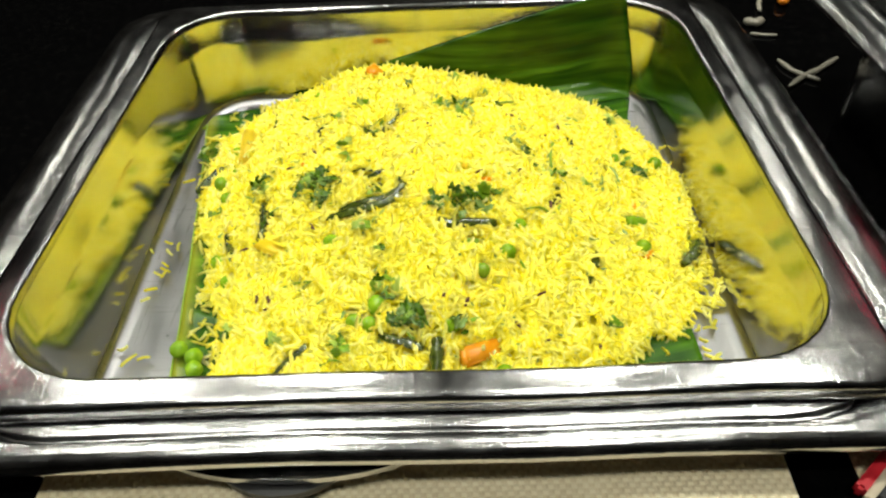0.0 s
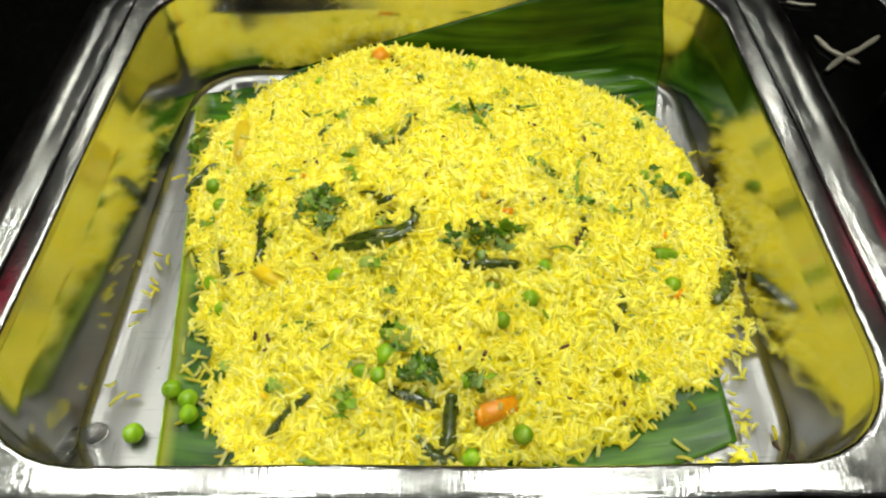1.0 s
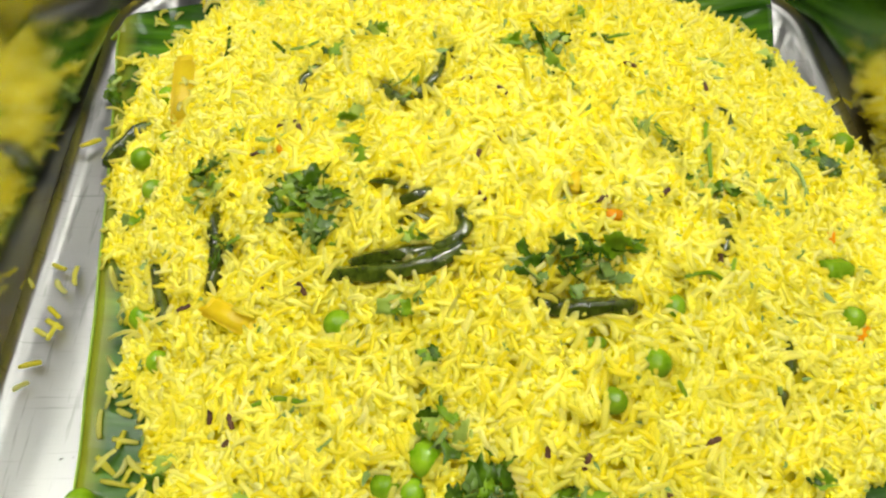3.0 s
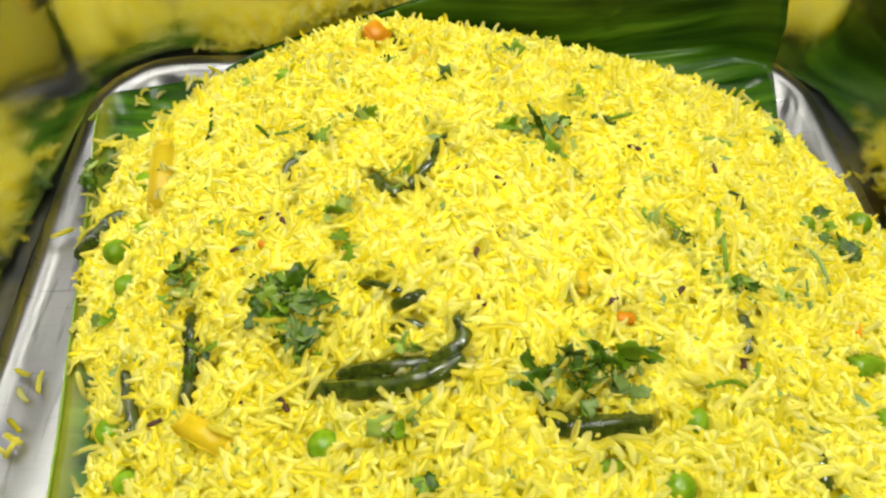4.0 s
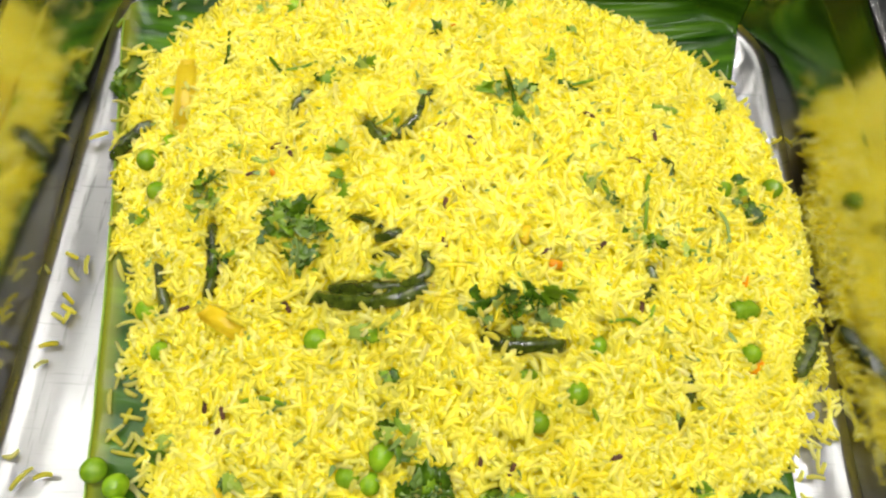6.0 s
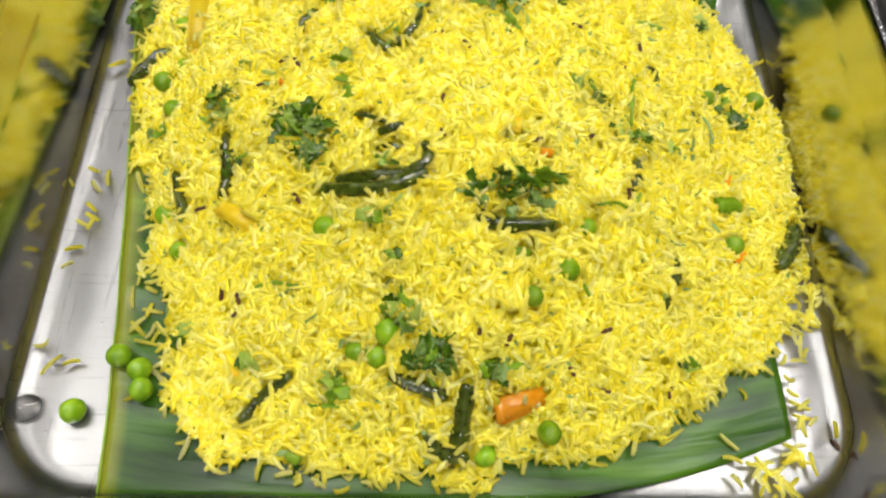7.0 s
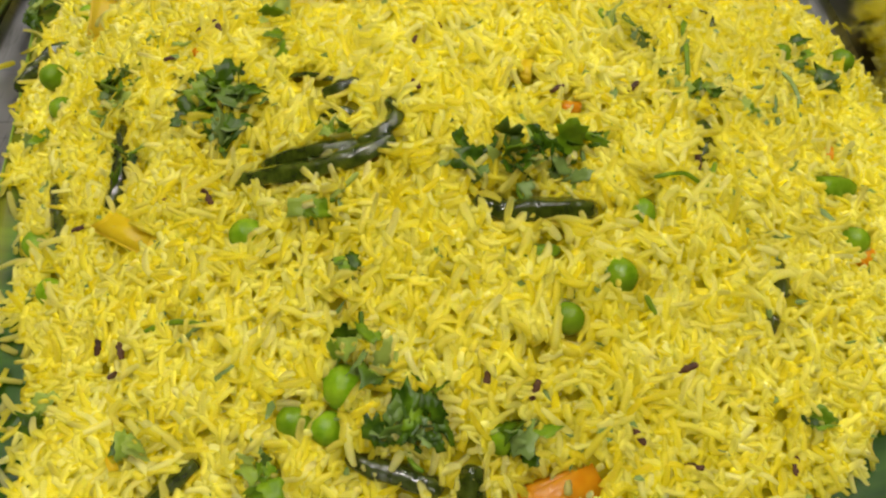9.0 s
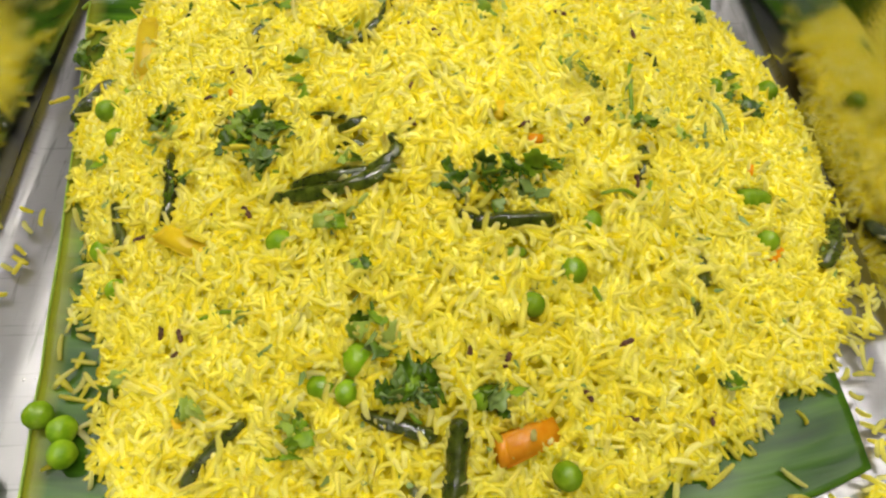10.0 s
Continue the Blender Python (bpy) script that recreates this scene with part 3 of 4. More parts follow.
PEAS = [(-0.0439, 0.0969), (0.0482, 0.0972), (0.0414, 0.0821), (0.0289, 0.0726), (0.1130, 0.1043), (-0.1131, 0.1849), (-0.1147, 0.1626), (0.0144, 0.0501), (0.0150, 0.0240), (-0.1028, 0.0990), (-0.1106, 0.1144), (-0.0691, 0.2506), (-0.1183, 0.2092), (0.1097, 0.1700), ]
for n, (px, py) in enumerate(PEAS):
    pea(px, py, (0.58, 0.64, 0.56, 0.62)[n % 4], (0.96, 0.9, 1.0, 0.86)[(n * 7) % 4], n)
for n, (px, py) in enumerate([(-0.0310, 0.0555), (-0.0235, 0.0537)]):
    pea(px, py, 0.66, 0.9, n, "dark green split pea half sunk in the rice")
for n, (px, py) in enumerate([(-0.1209, 0.1762), (0.1362, 0.1778), (0.0369, 0.0312)]):
    pea(px, py, 0.16, 1.02, n + 1, "plump shiny green pea lying proud on the rice")
pea(-0.0202, 0.0619, 0.70, 1.25, 2, "large split pale green pea under coriander")
for n, (px, py) in enumerate([(-0.1177, 0.0573), (-0.1094, 0.0524), (-0.1076, 0.0452)]):
    pea(px, py, 0.0, 1.02, n, "shiny green pea resting on the banana leaf", BASE + 0.0028)
pea(-0.1306, 0.0375, 0.0, 1.04, 1, "loose green pea on the bare steel bottom", BASE)


def bean(stops, radius, lift=0.3, seed=0, label="dark green cooked bean piece lying on the rice", mat=None, ends=0.4):
    n = len(stops)
    for a, b in zip(stops, stops[1:]):
        for k in range(7):
            nest(a[0] + (b[0] - a[0]) * k / 6, a[1] + (b[1] - a[1]) * k / 6, radius * 0.75)
    pts = [(x, y, mound(x, y) + radius * (lift - 0.45) + (0.0006 if 0 < k < n - 1 else -0.0002)) for k, (x, y) in enumerate(stops)]
    return tagged(new("green_bean", tube("green_bean", pts, radius, mat or BEAN, 16, 0.68, ends, 0.11, seed)), label, "green bean", "beans in the rice")


bean([(-0.0486, 0.1123), (-0.0385, 0.1088), (-0.0274, 0.1067), (-0.0167, 0.1081), (-0.0087, 0.1114)], 0.0027, 0.75, 1, "long dark green cooked bean with split pod on the rice")
bean([(-0.0410, 0.1136), (-0.0282, 0.1119), (-0.0167, 0.1116)], 0.0020, 0.8, 21, "split half of a dark green bean on the rice")
bean([(-0.0167, 0.1122), (-0.0113, 0.1136), (-0.0084, 0.1169), (-0.0099, 0.1228)], 0.0017, 0.9, 2, "curled dark tip of a split bean", ends=0.7)
bean([(0.0094, 0.0974), (0.0158, 0.0951), (0.0237, 0.0946), (0.0368, 0.0964)], 0.0028, 0.75, 3, "glossy dark green cut bean on the rice", ends=0.7)
bean([(-0.0879, 0.1440), (-0.0856, 0.1317), (-0.0846, 0.1230), (-0.0862, 0.1148)], 0.0023, 0.5, 4)
bean([(-0.1090, 0.1328), (-0.1056, 0.1228), (-0.1011, 0.1092)], 0.0020, 0.45, 5)
bean([(-0.0368, 0.1387), (-0.0295, 0.1350), (-0.0235, 0.1317)], 0.0010, 0.9, 19, "thin dark green bean strip on the rice")
bean([(-0.0265, 0.1288), (-0.0216, 0.1288), (-0.0172, 0.1307)], 0.0018, 0.6, 18)
bean([(-0.0331, 0.1771), (-0.0283, 0.1707), (-0.0238, 0.1667)], 0.0021, 0.5, 10)
bean([(-0.0220, 0.1686), (-0.0149, 0.1757), (-0.0090, 0.1900)], 0.0022, 0.6, 11)
bean([(-0.0550, 0.1967), (-0.0605, 0.1904), (-0.0621, 0.1839)], 0.0018, 0.5, 12)
bean([(-0.1410, 0.1830), (-0.1333, 0.1900), (-0.1245, 0.1968)], 0.0030, 0.6, 13, "dark green bean piece at the heap's edge")
bean([(0.0701, 0.1281), (0.0702, 0.1214), (0.0667, 0.1147)], 0.0020, 0.5, 14)
bean([(0.0844, 0.0930), (0.0850, 0.0833)], 0.0020, 0.3, 17)
bean([(0.0814, 0.0789), (0.0798, 0.0739)], 0.0014, 0.3, 15)
bean([(-0.0715, 0.0343), (-0.0633, 0.0427), (-0.0536, 0.0494)], 0.0020, 0.6, 6, ends=0.7)
bean([(0.0072, 0.0450), (0.0066, 0.0390), (0.0060, 0.0310), (0.0025, 0.0205)], 0.0030, 0.65, 7, "glossy bent green bean piece at the heap's front", ends=0.25)
bean([(-0.0193, 0.0480), (-0.0093, 0.0440), (0.0012, 0.0410)], 0.0024, 0.45, 8)
bean([(-0.0063, 0.0299), (0.0003, 0.0244), (0.0095, 0.0232)], 0.0024, 0.35, 9)
bean([(0.1490, 0.1225), (0.1430, 0.1110), (0.1340, 0.0990)], 0.0034, 0.8, 16, "broad dark green bean pod at the heap's edge")
bean([(-0.0288, 0.2667), (-0.0200, 0.2475)], 0.0020, 0.7, 22, "short green bean stub beside the carrot", ends=0.8)
bean([(0.0799, 0.1736), (0.0839, 0.1728), (0.0828, 0.1663)], 0.0015, 0.6, 23, "curled green bean end on the rice")
bean([(0.0809, 0.2005), (0.0928, 0.2037)], 0.0019, 0.7, 24, "pale green cut bean ring on the rice", HERB_PALE, 0.8)
bean([(0.0194, 0.0857), (0.0279, 0.0869)], 0.0016, 0.4, 25, "pale green bean sliver under the rice", HERB_PALE, 0.6)
bean([(-0.0270, 0.1224), (-0.0222, 0.1231), (-0.0178, 0.1213)], 0.0009, 0.8, 26, "thin dark green bean strip on the rice")
bean([(0.1067, 0.1192), (0.1174, 0.1221)], 0.0036, 0.4, 27, "plump bright green cut bean in the rice", PEA, 0.75)
bean([(-0.0542, 0.0243), (-0.0489, 0.0219)], 0.0022, 0.4, 28, "green bean end at the heap's foot", HERB_PALE, 0.6)
bean([(0.1000, 0.1602), (0.1016, 0.1530)], 0.0010, 0.7, 29, "thin dark green bean strip on the rice")


def covering_grains():
    rng = random.Random(15)
    places = []
    for x, y, n in ((-0.047, 0.1118, 5), (-0.028, 0.1048, 4), (0.012, 0.0968, 7), (0.024, 0.0915, 5), (-0.0875, 0.142, 3), (-0.1045, 0.114, 4), (-0.0625, 0.043, 3), (-0.012, 0.0445, 4), (0.002, 0.0245, 5), (0.067, 0.114, 4), (-0.031, 0.174, 3), (-0.133, 0.189, 4), (0.140, 0.105, 7), (0.0845, 0.088, 6), (-0.110, 0.199, 5), (-0.111, 0.214, 4), (0.022, 0.0375, 4), (0.0235, 0.0863, 5), (0.0289, 0.0726, 4), (0.0414, 0.0821, 3), (-0.077, 0.103, 5)):
        for _ in range(n):
            px, py = x + rng.gauss(0, 0.0042), y + rng.gauss(0, 0.0042)
            places.append(((px, py, mound(px, py) + rng.uniform(0.0012, 0.0034)), unit(rng.uniform(0, 6.28), rng.gauss(0, 0.3)), rng.uniform(0.0055, 0.0095), rng.uniform(0.00088, 0.00108), rng.uniform(0, 0.0015)))
    return places




def chunk(name, x, y, size, turn, mat, label, tilt=(0, 0), seed=0, sink=0.35):
    bm = bmesh.new()
    bmesh.ops.create_cube(bm, size=1)
    bmesh.ops.bevel(bm, geom=bm.edges[:], offset=0.10, segments=2, affect="EDGES")
    bmesh.ops.subdivide_edges(bm, edges=bm.edges[:], cuts=1, use_grid_fill=True)
    for v in bm.verts:
        f = 1 + 0.14 * noise.noise(v.co * 1.7 + Vector((seed, seed, 0)))
        v.co = Vector((v.co.x * size[0] * (1 - 0.22 * v.co.y), v.co.y * size[1], v.co.z * size[2])) * f
    me = bpy.data.meshes.new(name)
    bm.to_mesh(me)
    bm.free()
    me.materials.append(mat)
    me.shade_smooth()
    ob = new(name, me)
    for k in range(-3, 4):
        along, c, q = (0 if size[0] > size[1] else 90), max(size[0], size[1]) * k / 7, radians(turn)
        nest(x + c * math.cos(q + radians(along)), y + c * math.sin(q + radians(along)), min(size[0], size[1]) * 0.30)
    ob.matrix_world = pose(x, y, mound(x, y) + size[2] * (0.5 - sink), tilt[0], tilt[1], turn)
    return tagged(ob, label, name.replace("_", " "), "vegetable pieces in the rice")


chunk("carrot_piece", 0.0270, 0.0408, (0.0200, 0.0088, 0.0055), 24, CARROT, "bright orange boiled carrot chunk in the rice", (28, 6), 1, 0.50)
chunk("potato_piece", -0.0773, 0.1056, (0.0175, 0.0065, 0.0045), -30, POTATO, "yellow turmeric potato sliver in the rice", (15, 0), 2, 0.3)
chunk("potato_piece", -0.1100, 0.2054, (0.0080, 0.0340, 0.006), 6, POTATO, "tall yellow turmeric potato strip in the rice", (8, 5), 3, 0.42)
chunk("carrot_piece", -0.0330, 0.2625, (0.0085, 0.0090, 0.006), 40, CARROT, "small ragged orange carrot piece in the rice", (20, 0), 4, 0.2)
for n, (cx, cy, cs) in enumerate([(-0.0016, 0.2266, 1.0), (0.1133, 0.1316, 0.9), (-0.0658, 0.1592, 0.7), (0.0331, 0.1214, 1.1), (0.1150, 0.0998, 1.3)]):
    chunk("carrot_piece", cx, cy, (0.0046 * cs, 0.0026 * cs, 0.002), 25 + 50 * n, CARROT, "tiny orange carrot fleck in the rice", (0, 0), 5 + n)
for n, (cx, cy, cs) in enumerate([(0.0307, 0.2398, 1.2), (-0.0160, 0.2438, 1.2), (0.0229, 0.1298, 0.8), (-0.0741, 0.0508, 0.6), (-0.0400, 0.2520, 1.4)]):
    chunk("potato_piece", cx, cy, (0.0075 * cs, 0.0035 * cs, 0.0025), 40 * n, POTATO, "small turmeric stained potato bit in the rice", (0, 0), 15 + n, 0.3)


rice = tagged(new("yellow_rice", grain_mesh("yellow_rice", heap_grains(40000) + covering_grains(), RICE, 2)), "heap of loose yellow turmeric basmati rice on banana leaf", "rice", kind="stuff")
tagged(part("packed_rice", rice_bed(), rice), kind="stuff")


# ---- herbs ----
def herb_leaf(seed, mat):
    """One small lobed, curled leaf of two skins."""
    rng = random.Random(seed)
    size, n = rng.uniform(0.0026, 0.0048), 18
    narrow, lobes, curl, fold = rng.uniform(0.35, 0.85), rng.choice((1.0, 1.5, 1.5, 2.5)), rng.uniform(-70, 90), rng.uniform(20, 120)
    rows = []
    for k in (0.0, 0.5, 1.0):
        for i in range(n):
            a = 2 * math.pi * i / n
            lobe = 0.55 + 0.40 * abs(math.cos(lobes * a)) + 0.16 * math.cos(7 * a + seed) * k
            px, py = k * size * lobe * math.cos(a), k * size * narrow * lobe * math.sin(a)
            rows.append((px, py, curl * px * px + fold * py * py + 0.0005 * noise.noise((px * 600, py * 600, seed))))
    verts = rows + [(x, y, z - 0.00022) for x, y, z in rows]
    m = 3 * n
    faces = []
    for k in (0, 1):
        for i in range(n):
            a, b, c, d = k * n + i, k * n + (i + 1) % n, (k + 1) * n + (i + 1) % n, (k + 1) * n + i
            faces += [(a, d, c, b), (m + a, m + b, m + c, m + d)]
    faces += [(2 * n + i, m + 2 * n + i, m + 2 * n + (i + 1) % n, 2 * n + (i + 1) % n) for i in range(n)]
    return mesh_of("leaf", verts, faces, mat)


LEAVES = {False: [herb_leaf(s, HERB) for s in range(9)], True: [herb_leaf(s + 20, HERB_PALE) for s in range(7)]}


def sprig(x, y, spread, leaves, seed, pale=False, label="wilted chopped coriander leaves on the rice"):
    """A cluster of small lobed leaves with a stalk or two."""
    rng = random.Random(seed)
    th = tagged(new("coriander_sprig"), label, "coriander", "herbs on the rice")
    th.location = (x, y, mound(x, y))
    back = Matrix.Translation((-x, -y, -mound(x, y)))
    for _ in range(leaves):
        cx, cy = x + rng.gauss(0, spread * 0.55), y + rng.gauss(0, spread * 0.4)
        mat = pale if rng.random() > 0.22 else not pale
        ob = part("leaf", rng.choice(LEAVES[mat]), th)
        ob.matrix_basis = back @ pose(cx, cy, mound(cx, cy) + rng.uniform(0.0020, 0.0042), rng.gauss(0, 34), rng.gauss(0, 34), rng.uniform(0, 360)) @ Matrix.Scale(rng.uniform(0.6, 1.15) if pale else rng.uniform(0.75, 1.35), 4)
    for _ in range(max(1, leaves // 3)):
        a0, ln = rng.uniform(0, 6.28), rng.uniform(0.5, 1.2) * spread + 0.004
        px, py, turn, path = rng.gauss(0, spread * 0.3), rng.gauss(0, spread * 0.3), rng.gauss(0, 0.5), []
        for k in range(4):
            a = a0 + turn * k
            px, py = px + math.cos(a) * ln / 4, py + math.sin(a) * ln / 4
            path.append((px, py, mound(x + px, y + py) - mound(x, y) + 0.0016))
        part("stalk", tube("stalk", path, 0.0006, HERB_PALE if rng.random() > 0.4 else HERB, 6, 1.0, 0.6, 0.0, seed), th)
    return th


DARK_SPRIGS = [(-0.0610, 0.1415, 0.007, 8), (-0.0535, 0.1385, 0.007, 10), (-0.0590, 0.1365, 0.006, 8), (-0.0500, 0.1340, 0.006, 10), (-0.0506, 0.1240, 0.005, 8), (0.0110, 0.1054, 0.005, 5), (0.0184, 0.1084, 0.006, 6), (0.0264, 0.1089, 0.006, 6), (0.0190, 0.1030, 0.006, 6), (0.0308, 0.1042, 0.005, 5),
               (-0.0186, 0.0838, 0.003, 4), (-0.0042, 0.0561, 0.006, 8), (-0.0018, 0.0515, 0.005, 8), (-0.0075, 0.0518, 0.005, 6), (0.0184, 0.0490, 0.004, 6), (-0.0811, 0.1282, 0.004, 4), (0.1240, 0.1597, 0.005, 7), (0.0251, 0.1908, 0.006, 8), (-0.0920, 0.1590, 0.007, 7), (0.0471, 0.1521, 0.003, 2), (0.0553, 0.1507, 0.003, 3), (0.1166, 0.2131, 0.004, 4), (-0.0080, 0.2219, 0.003, 2), (-0.0501, 0.1995, 0.003, 2), (-0.1440, 0.2180, 0.004, 4)]
for n, (sx, sy, spread, leaves) in enumerate(DARK_SPRIGS):
    sprig(sx, sy, spread, leaves, 20 + n)
PALE_SPRIGS = [(0.0113, 0.1871, 0.004, 4), (0.0271, 0.1774, 0.004, 3), (0.0429, 0.2005, 0.004, 3), (0.0382, 0.2156, 0.004, 3), (0.0124, 0.2528, 0.004, 4), (0.0204, 0.2528, 0.005, 5), (-0.0361, 0.2018, 0.004, 3), (-0.0434, 0.1635, 0.004, 3), (-0.0380, 0.1498, 0.004, 3), (-0.0282, 0.2421, 0.003, 2), (-0.0826, 0.2509, 0.003, 2), (-0.1440, 0.2239, 0.004, 4), (-0.1202, 0.1499, 0.003, 3), (-0.0912, 0.1500, 0.006, 6), (0.1137, 0.1705, 0.005, 4), (0.0496, 0.2348, 0.003, 2), (-0.0257, 0.1736, 0.004, 3),
                (-0.0827, 0.1749, 0.003, 3), (-0.0207, 0.1151, 0.004, 5), (0.0368, 0.1107, 0.003, 3), (-0.0280, 0.0958, 0.003, 3), (-0.0155, 0.0692, 0.005, 5), (-0.0130, 0.0635, 0.005, 5), (-0.0690, 0.0535, 0.003, 4), (-0.0955, 0.0655, 0.004, 4), (-0.0375, 0.0455, 0.004, 5), (-0.0381, 0.0406, 0.004, 5), (0.0701, 0.1381, 0.005, 6), (0.0637, 0.1370, 0.004, 4), (0.1200, 0.1657, 0.005, 5), (0.0902, 0.0550, 0.003, 3), (0.0851, 0.1359, 0.003, 2)]
for n, (sx, sy, spread, leaves) in enumerate(PALE_SPRIGS):
    sprig(sx, sy, spread, leaves, 60 + n, True, "bright green coriander bits and stalk on the rice")


def herb_stalk(stops, pale, seed):
    """A limp length of coriander stem draped over the grains."""
    pts = [(x, y, mound(x, y) + 0.0021 + 0.0006 * math.sin(2.3 * k + seed)) for k, (x, y) in enumerate(stops)]
    return tagged(new("coriander_stalk", tube("coriander_stalk", pts, 0.00075, HERB_PALE if pale else HERB, 8, 0.6, 0.5, 0.05, seed)), "limp bright coriander stalk on the rice" if pale else "thin dark coriander stalk on the rice", "coriander", "herbs on the rice")


STALKS = [((0.0689, 0.1405), (0.0691, 0.1485), (0.0713, 0.1600), (0.0736, 0.1654)), ((0.0515, 0.1041), (0.0589, 0.1059), (0.0655, 0.1056), (0.0700, 0.1131)), ((0.0367, 0.1104), (0.0400, 0.1127), (0.0427, 0.1185)), ((-0.0273, 0.0961), (-0.0220, 0.0990), (-0.0167, 0.1029)), ((-0.0693, 0.0782), (-0.0614, 0.0796), (-0.0525, 0.0766)),
          ((0.0415, 0.1987), (0.0496, 0.2025), (0.0582, 0.2098)), ((0.0476, 0.1687), (0.0545, 0.1728), (0.0604, 0.1717)), ((-0.0798, 0.1724), (-0.0713, 0.1646), (-0.0634, 0.1645)), ((-0.0667, 0.2068), (-0.0605, 0.2087), (-0.0543, 0.2104)), ((0.0467, 0.0774), (0.0493, 0.0741))]
DARK_STALKS = [((-0.0608, 0.0736), (-0.0569, 0.0759), (-0.0521, 0.0774)), ((0.0908, 0.1464), (0.0966, 0.1470), (0.0969, 0.1402)), ((0.1021, 0.1584), (0.1060, 0.1537), (0.1076, 0.1451)), ((-0.0747, 0.2162), (-0.0704, 0.2097), (-0.0655, 0.2022)), ((-0.0966, 0.2392), (-0.0948, 0.2255), (-0.0949, 0.2188)),
               ((0.0178, 0.2023), (0.0204, 0.1915), (0.0219, 0.1733)), ((0.0099, 0.1923), (0.0179, 0.1954)), ((0.0925, 0.1419), (0.0956, 0.1397), (0.0967, 0.1344)), ((0.0185, 0.1113), (0.0124, 0.1076), (0.0090, 0.1041))]
for n, stops in enumerate(STALKS + DARK_STALKS):
    herb_stalk(stops, n < len(STALKS), n)


def herb_flecks():
    rng = random.Random(31)
    verts, faces = [], []
    while len(faces) < 620:
        x, y = rng.uniform(-0.15, 0.16), rng.uniform(0.012, 0.285)
        if reach(x, y) > 0.95:
            continue
        m = pose(x, y, mound(x, y) + rng.uniform(0.0002, 0.0017), rng.gauss(0, 25), rng.gauss(0, 25), rng.uniform(0, 360))
        a, b = rng.uniform(0.0008, 0.0034), rng.uniform(0.0004, 0.0012)
        s = len(verts)
        verts += [m @ Vector((a * math.cos(t), b * math.sin(t) * (1 + 0.3 * math.cos(3 * t)), 0.0003 * math.cos(2 * t))) for t in (0, 1.05, 2.1, 3.14, 4.2, 5.25)]
        faces.append(tuple(range(s, s + 6)))
    return mesh_of("herb_flecks", verts, faces, HERB, False)


tagged(new("herb_flecks", herb_flecks()), "tiny chopped green herb flecks through the rice", "herb", kind="stuff")


def cumin_mesh():
    return tube("cumin_seed", [(-0.0024, 0, 0), (0, 0.0001, 0.0002), (0.0024, 0, 0)], 0.00075, CUMIN, 6, 0.8, 0.3, 0.1, 3)


CUMIN_MESH = cumin_mesh()
SEEDS = [(-0.0036, 0.1398), (-0.0038, 0.1258), (0.0295, 0.1250), (0.0500, 0.1302), (-0.0693, 0.1116), (-0.0549, 0.1080), (-0.0750, 0.0699), (-0.0749, 0.0755), (0.0211, 0.0584), (0.0436, 0.0505), (0.0555, 0.0636), (0.0110, 0.0606), (0.0823, 0.0467), (-0.0940, 0.1122), (-0.0663, 0.1714), (-0.0601, 0.1662), (0.0648, 0.1119), (0.0050, 0.1653), (-0.0051, 0.1727), (0.0780, 0.1842), (0.0503, 0.1862), (0.0021, 0.1471), (0.0670, 0.1688), (-0.0736, 0.1598), (-0.0814, 0.0777), (0.0563, 0.0452)]
rng_seed = random.Random(77)
for sx, sy in SEEDS:
    ob = new("cumin_seed", CUMIN_MESH)
    ob.matrix_world = pose(sx, sy, mound(sx, sy) + 0.0018, 0, rng_seed.gauss(0, 15), rng_seed.uniform(0, 360))
    tagged(ob, "brown cumin seed on the yellow rice", "cumin seed", "cumin seeds in the rice")

# ---- around the dish ----
def strand_mat(x0, x1, y0, y1, z, slant):
    """Basket-woven mat: flat strands passing over and under one another."""
    th = tagged(new("placemat"), "beige basket-woven vinyl placemat on the ledge", "placemat", "placemats on the ledge")
    pitch = 0.0021
    for name, along, mat in (("warp", 1, STRAND), ("weft", 0, STRAND_DARK)):
        verts, faces = [], []
        a0, a1, b0, b1 = (x0, x1, y0, y1) if along else (y0, y1, x0, x1)
        count = int((a1 - a0) / pitch)
        steps = int((b1 - b0) / pitch) * 2
        for k in range(count):
            c = a0 + (k + 0.5) * pitch
            half = pitch * (0.46 if along else 0.42)
            s0 = len(verts)
            for i in range(steps + 1):
                t = b0 + i * pitch * 0.5
                h = 0.0011 + 0.0004 * math.sin(math.pi * (i * 0.5 + k + (0 if along else 1)))
                for o in (-half, half):
                    x, y = (c + o, t) if along else (t, c + o)
                    verts.append((x + slant * (y - y0), y, z + h))
            for i in range(steps):
                a = s0 + 2 * i
                faces.append((a, a + 1, a + 3, a + 2))
        tagged(part(name, mesh_of(name, verts, faces, mat, False), th), kind="stuff")
    part("backing", box("backing", (x0, y0, z), (x1, y1, z + 0.0006), STRAND_DARK), th)
    return th


strand_mat(-0.141, 0.134, -0.20, -0.013, LEDGE, 0.02)
strand_mat(0.160, 0.40, -0.20, -0.013, LEDGE, 0.0)

card = tagged(new("menu_card"), "black menu card with red and cream edging", "card")
part("panel", box("panel", (0.0028, 0.004, 0.0), (0.09, 0.10, 0.003), BLACK_CARD, 0.0005), card)
part("red_edge", box("red_edge", (-0.0045, 0.0, 0.0), (-0.0005, 0.10, 0.006), RED, 0.0012), card)
part("cream_edge", box("cream_edge", (-0.0004, -0.001, 0.0), (0.0026, 0.10, 0.0045), CREAM, 0.0008), card)
card.matrix_world = pose(0.1560, -0.0400, LEDGE + 0.0020, 0, 0, -50.4)


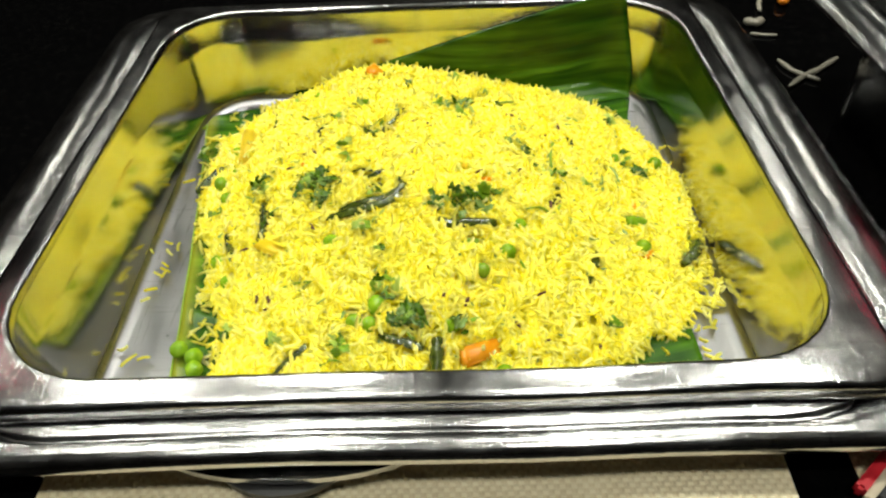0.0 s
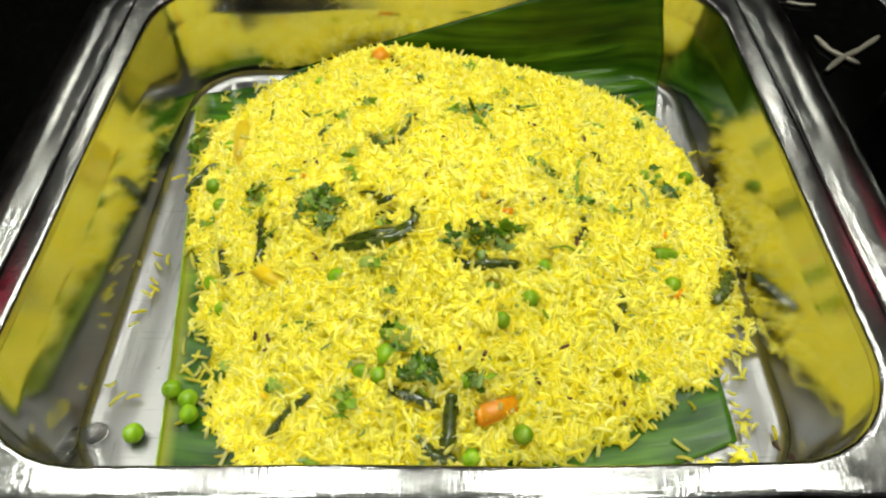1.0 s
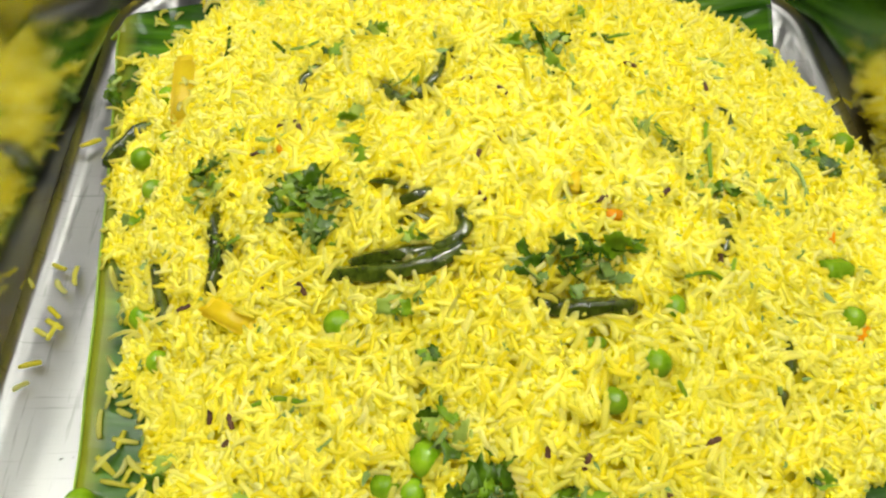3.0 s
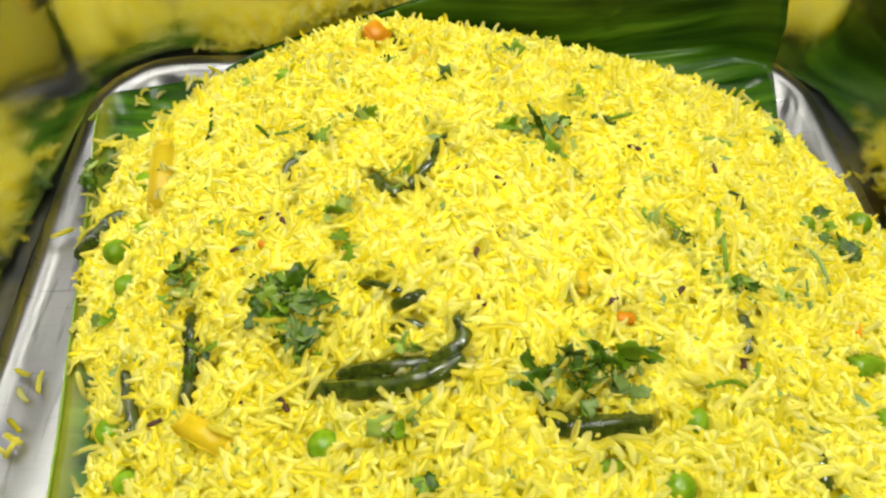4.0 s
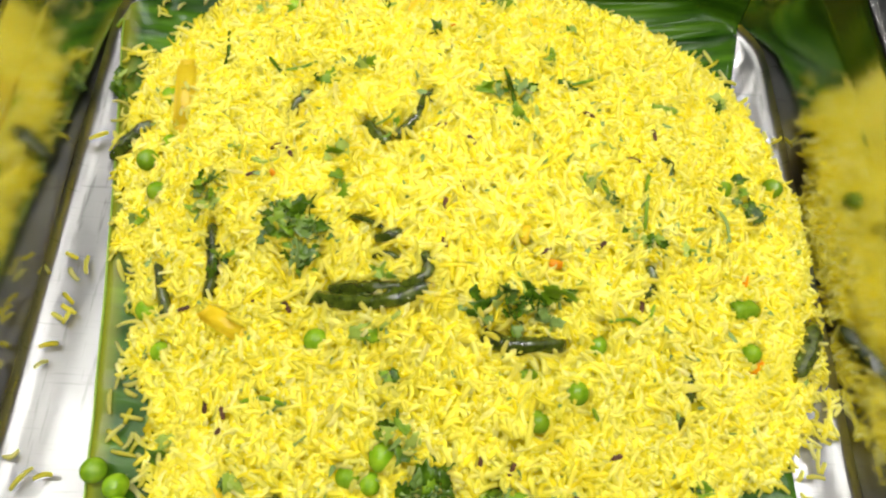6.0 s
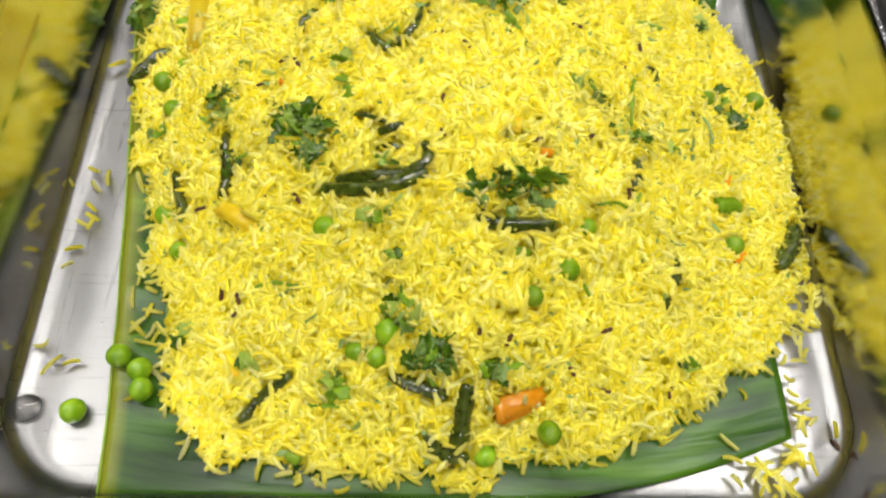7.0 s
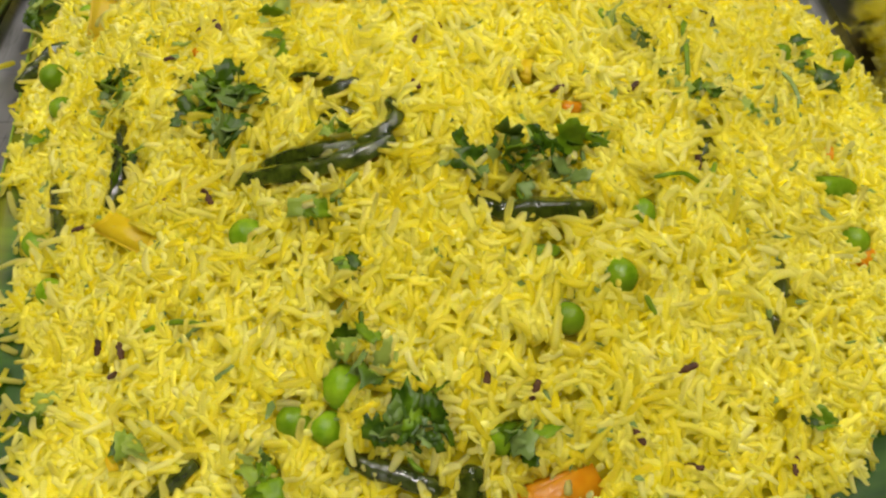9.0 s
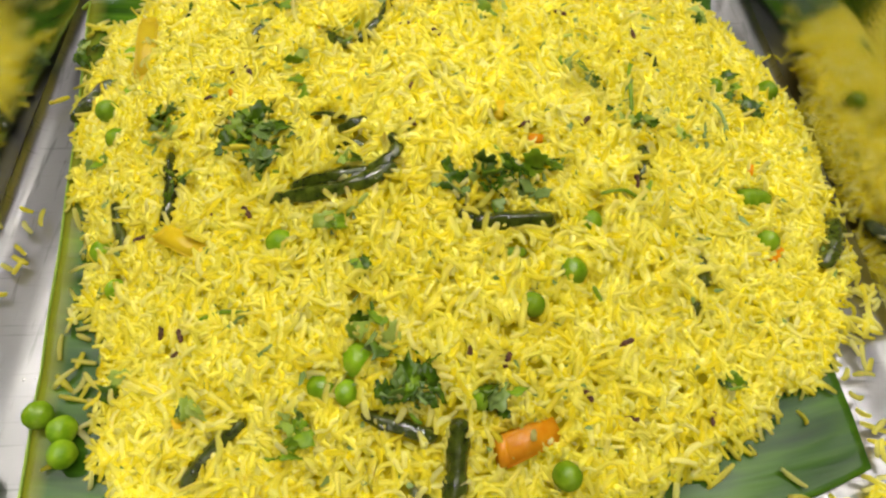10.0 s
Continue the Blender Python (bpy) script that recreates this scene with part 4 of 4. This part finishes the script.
def scrap(stops, radius, label, mat=SCRAP, name="sprout_shred"):
    pts = [(x, y, COUNTER + radius * 0.8) for x, y in stops]
    return tagged(new(name, tube(name, pts, radius * 0.75, mat, 8, 0.8, 0.5, 0.0, len(stops))), label, "food scrap", "food scraps on the counter")


scrap([(0.2890, 0.337), (0.306, 0.352), (0.322, 0.362), (0.345, 0.380)], 0.0034, "pale sprout shred dropped on the black counter")
scrap([(0.2955, 0.381), (0.300, 0.364), (0.308, 0.354), (0.317, 0.345)], 0.0030, "short pale sprout shred on the black counter")
scrap([(0.2884, 0.430), (0.299, 0.426), (0.3106, 0.425)], 0.0022, "thin pinkish onion shred on the black counter")
scrap([(0.2880, 0.449), (0.297, 0.444), (0.304, 0.449)], 0.0060, "crumpled pale food scrap on the black counter")
scrap([(0.3108, 0.4715), (0.315, 0.487), (0.3211, 0.500)], 0.0030, "short pale shred on the black counter")
scrap([(0.334, 0.480), (0.340, 0.492), (0.342, 0.500)], 0.0070, "orange food scrap on the black counter", CURRY, "carrot_scrap")


def curry():
    nx = 40
    verts, faces = [], []
    for i in range(nx + 1):
        for j in range(nx + 1):
            x, y = -0.150 + 0.300 * i / nx, 0.012 + 0.276 * j / nx
            verts.append((x, y, BASE + 0.030 + 0.006 * noise.noise((x * 40, y * 40, 1)) + 0.003 * noise.noise((x * 110, y * 110, 4))))
    for i in range(nx):
        for j in range(nx):
            a = i * (nx + 1) + j
            faces.append((a, a + nx + 1, a + nx + 2, a + 1))
    ob = new("orange_curry", mesh_of("orange_curry", verts, faces, CURRY))
    ob.matrix_world = other
    return tagged(ob, "thick orange vegetable curry filling the second pan", "curry", kind="stuff")


curry()


# ---- small things ----
def heat_lamp(x, y, z):
    """An added pendant for red glints: cord, dark cone shade and glowing red bulb."""
    lamp = tagged(new("heat_lamp"), "unseen pendant with red bulb, added for red glints in the steel", "lamp", "warming lamps over the buffet")
    lamp.location = (x, y, z)
    n = 24
    verts, faces = [], []
    prof = ((0.10, 0.0), (0.098, 0.012), (0.07, 0.07), (0.03, 0.115), (0.022, 0.15), (0.020, 0.15), (0.028, 0.112), (0.067, 0.068), (0.095, 0.012))
    for r, h in prof:
        verts += [(r * math.cos(6.2832 * i / n), r * math.sin(6.2832 * i / n), h) for i in range(n)]
    m = len(prof)
    for a in range(m):
        b = (a + 1) % m
        faces += [(a * n + i, a * n + (i + 1) % n, b * n + (i + 1) % n, b * n + i) for i in range(n)]
    part("shade", mesh_of("shade", verts, faces, BLACK_CARD), lamp)
    bulb = []
    rows = 10
    for k in range(rows + 1):
        t = math.pi * k / rows
        r, h = 0.042 * math.sin(t) ** 0.8, 0.05 - 0.05 * math.cos(t)
        bulb += [(r * math.cos(6.2832 * i / n), r * math.sin(6.2832 * i / n), h + 0.004) for i in range(n)]
    part("bulb", mesh_of("bulb", bulb, [(a * n + i, a * n + (i + 1) % n, (a + 1) * n + (i + 1) % n, (a + 1) * n + i) for a in range(rows) for i in range(n)], RED_GLOW), lamp, "glowing red bulb")
    part("cord", tube("cord", [(0, 0, 0.15), (0, 0, 0.5), (0, 0, CEIL - z)], 0.004, BLACK_CARD, 6, 1.0, 1.0), lamp)
    return lamp


RED_GLOW = bpy.data.materials.new("red lamp glass")
RED_GLOW.use_nodes = True
RED_GLOW.node_tree.nodes["Principled BSDF"].inputs["Base Color"].default_value = (0.5, 0.02, 0.05, 1)
RED_GLOW.node_tree.nodes["Principled BSDF"].inputs["Emission Color"].default_value = (1.0, 0.03, 0.12, 1)
RED_GLOW.node_tree.nodes["Principled BSDF"].inputs["Emission Strength"].default_value = 2.5
# both pendants are made up, out of view, to put red glints on the steel
heat_lamp(0.80, 0.60, 1.42)
heat_lamp(-0.76, 0.52, 1.55)


def water_drop(x, y, r):
    bm = bmesh.new()
    bmesh.ops.create_icosphere(bm, subdivisions=3, radius=1.0)
    for v in bm.verts:
        v.co = Vector((v.co.x * r, v.co.y * r * 0.92, max(0.0, v.co.z) * r * 0.42))
    me = bpy.data.meshes.new("water_drop")
    bm.to_mesh(me)
    bm.free()
    m, nt, b = material("clear water")
    b.inputs["Transmission Weight"].default_value = 1.0
    b.inputs["IOR"].default_value = 1.33
    b.inputs["Roughness"].default_value = 0.02
    me.materials.append(m)
    me.shade_smooth()
    ob = new("water_drop", me)
    ob.location = (x, y, BASE + 0.0022)
    return tagged(ob, "clear drop of water in the pan's corner", "water drop")


water_drop(-0.1481, 0.0389, 0.0055)
stray = new("cumin_seed", CUMIN_MESH)
stray.matrix_world = pose(0.1480, 0.0321, BASE + 0.0014, 0, 0, -60)
tagged(stray, "brown cumin seed on the bare steel", "cumin seed", "cumin seeds in the rice")
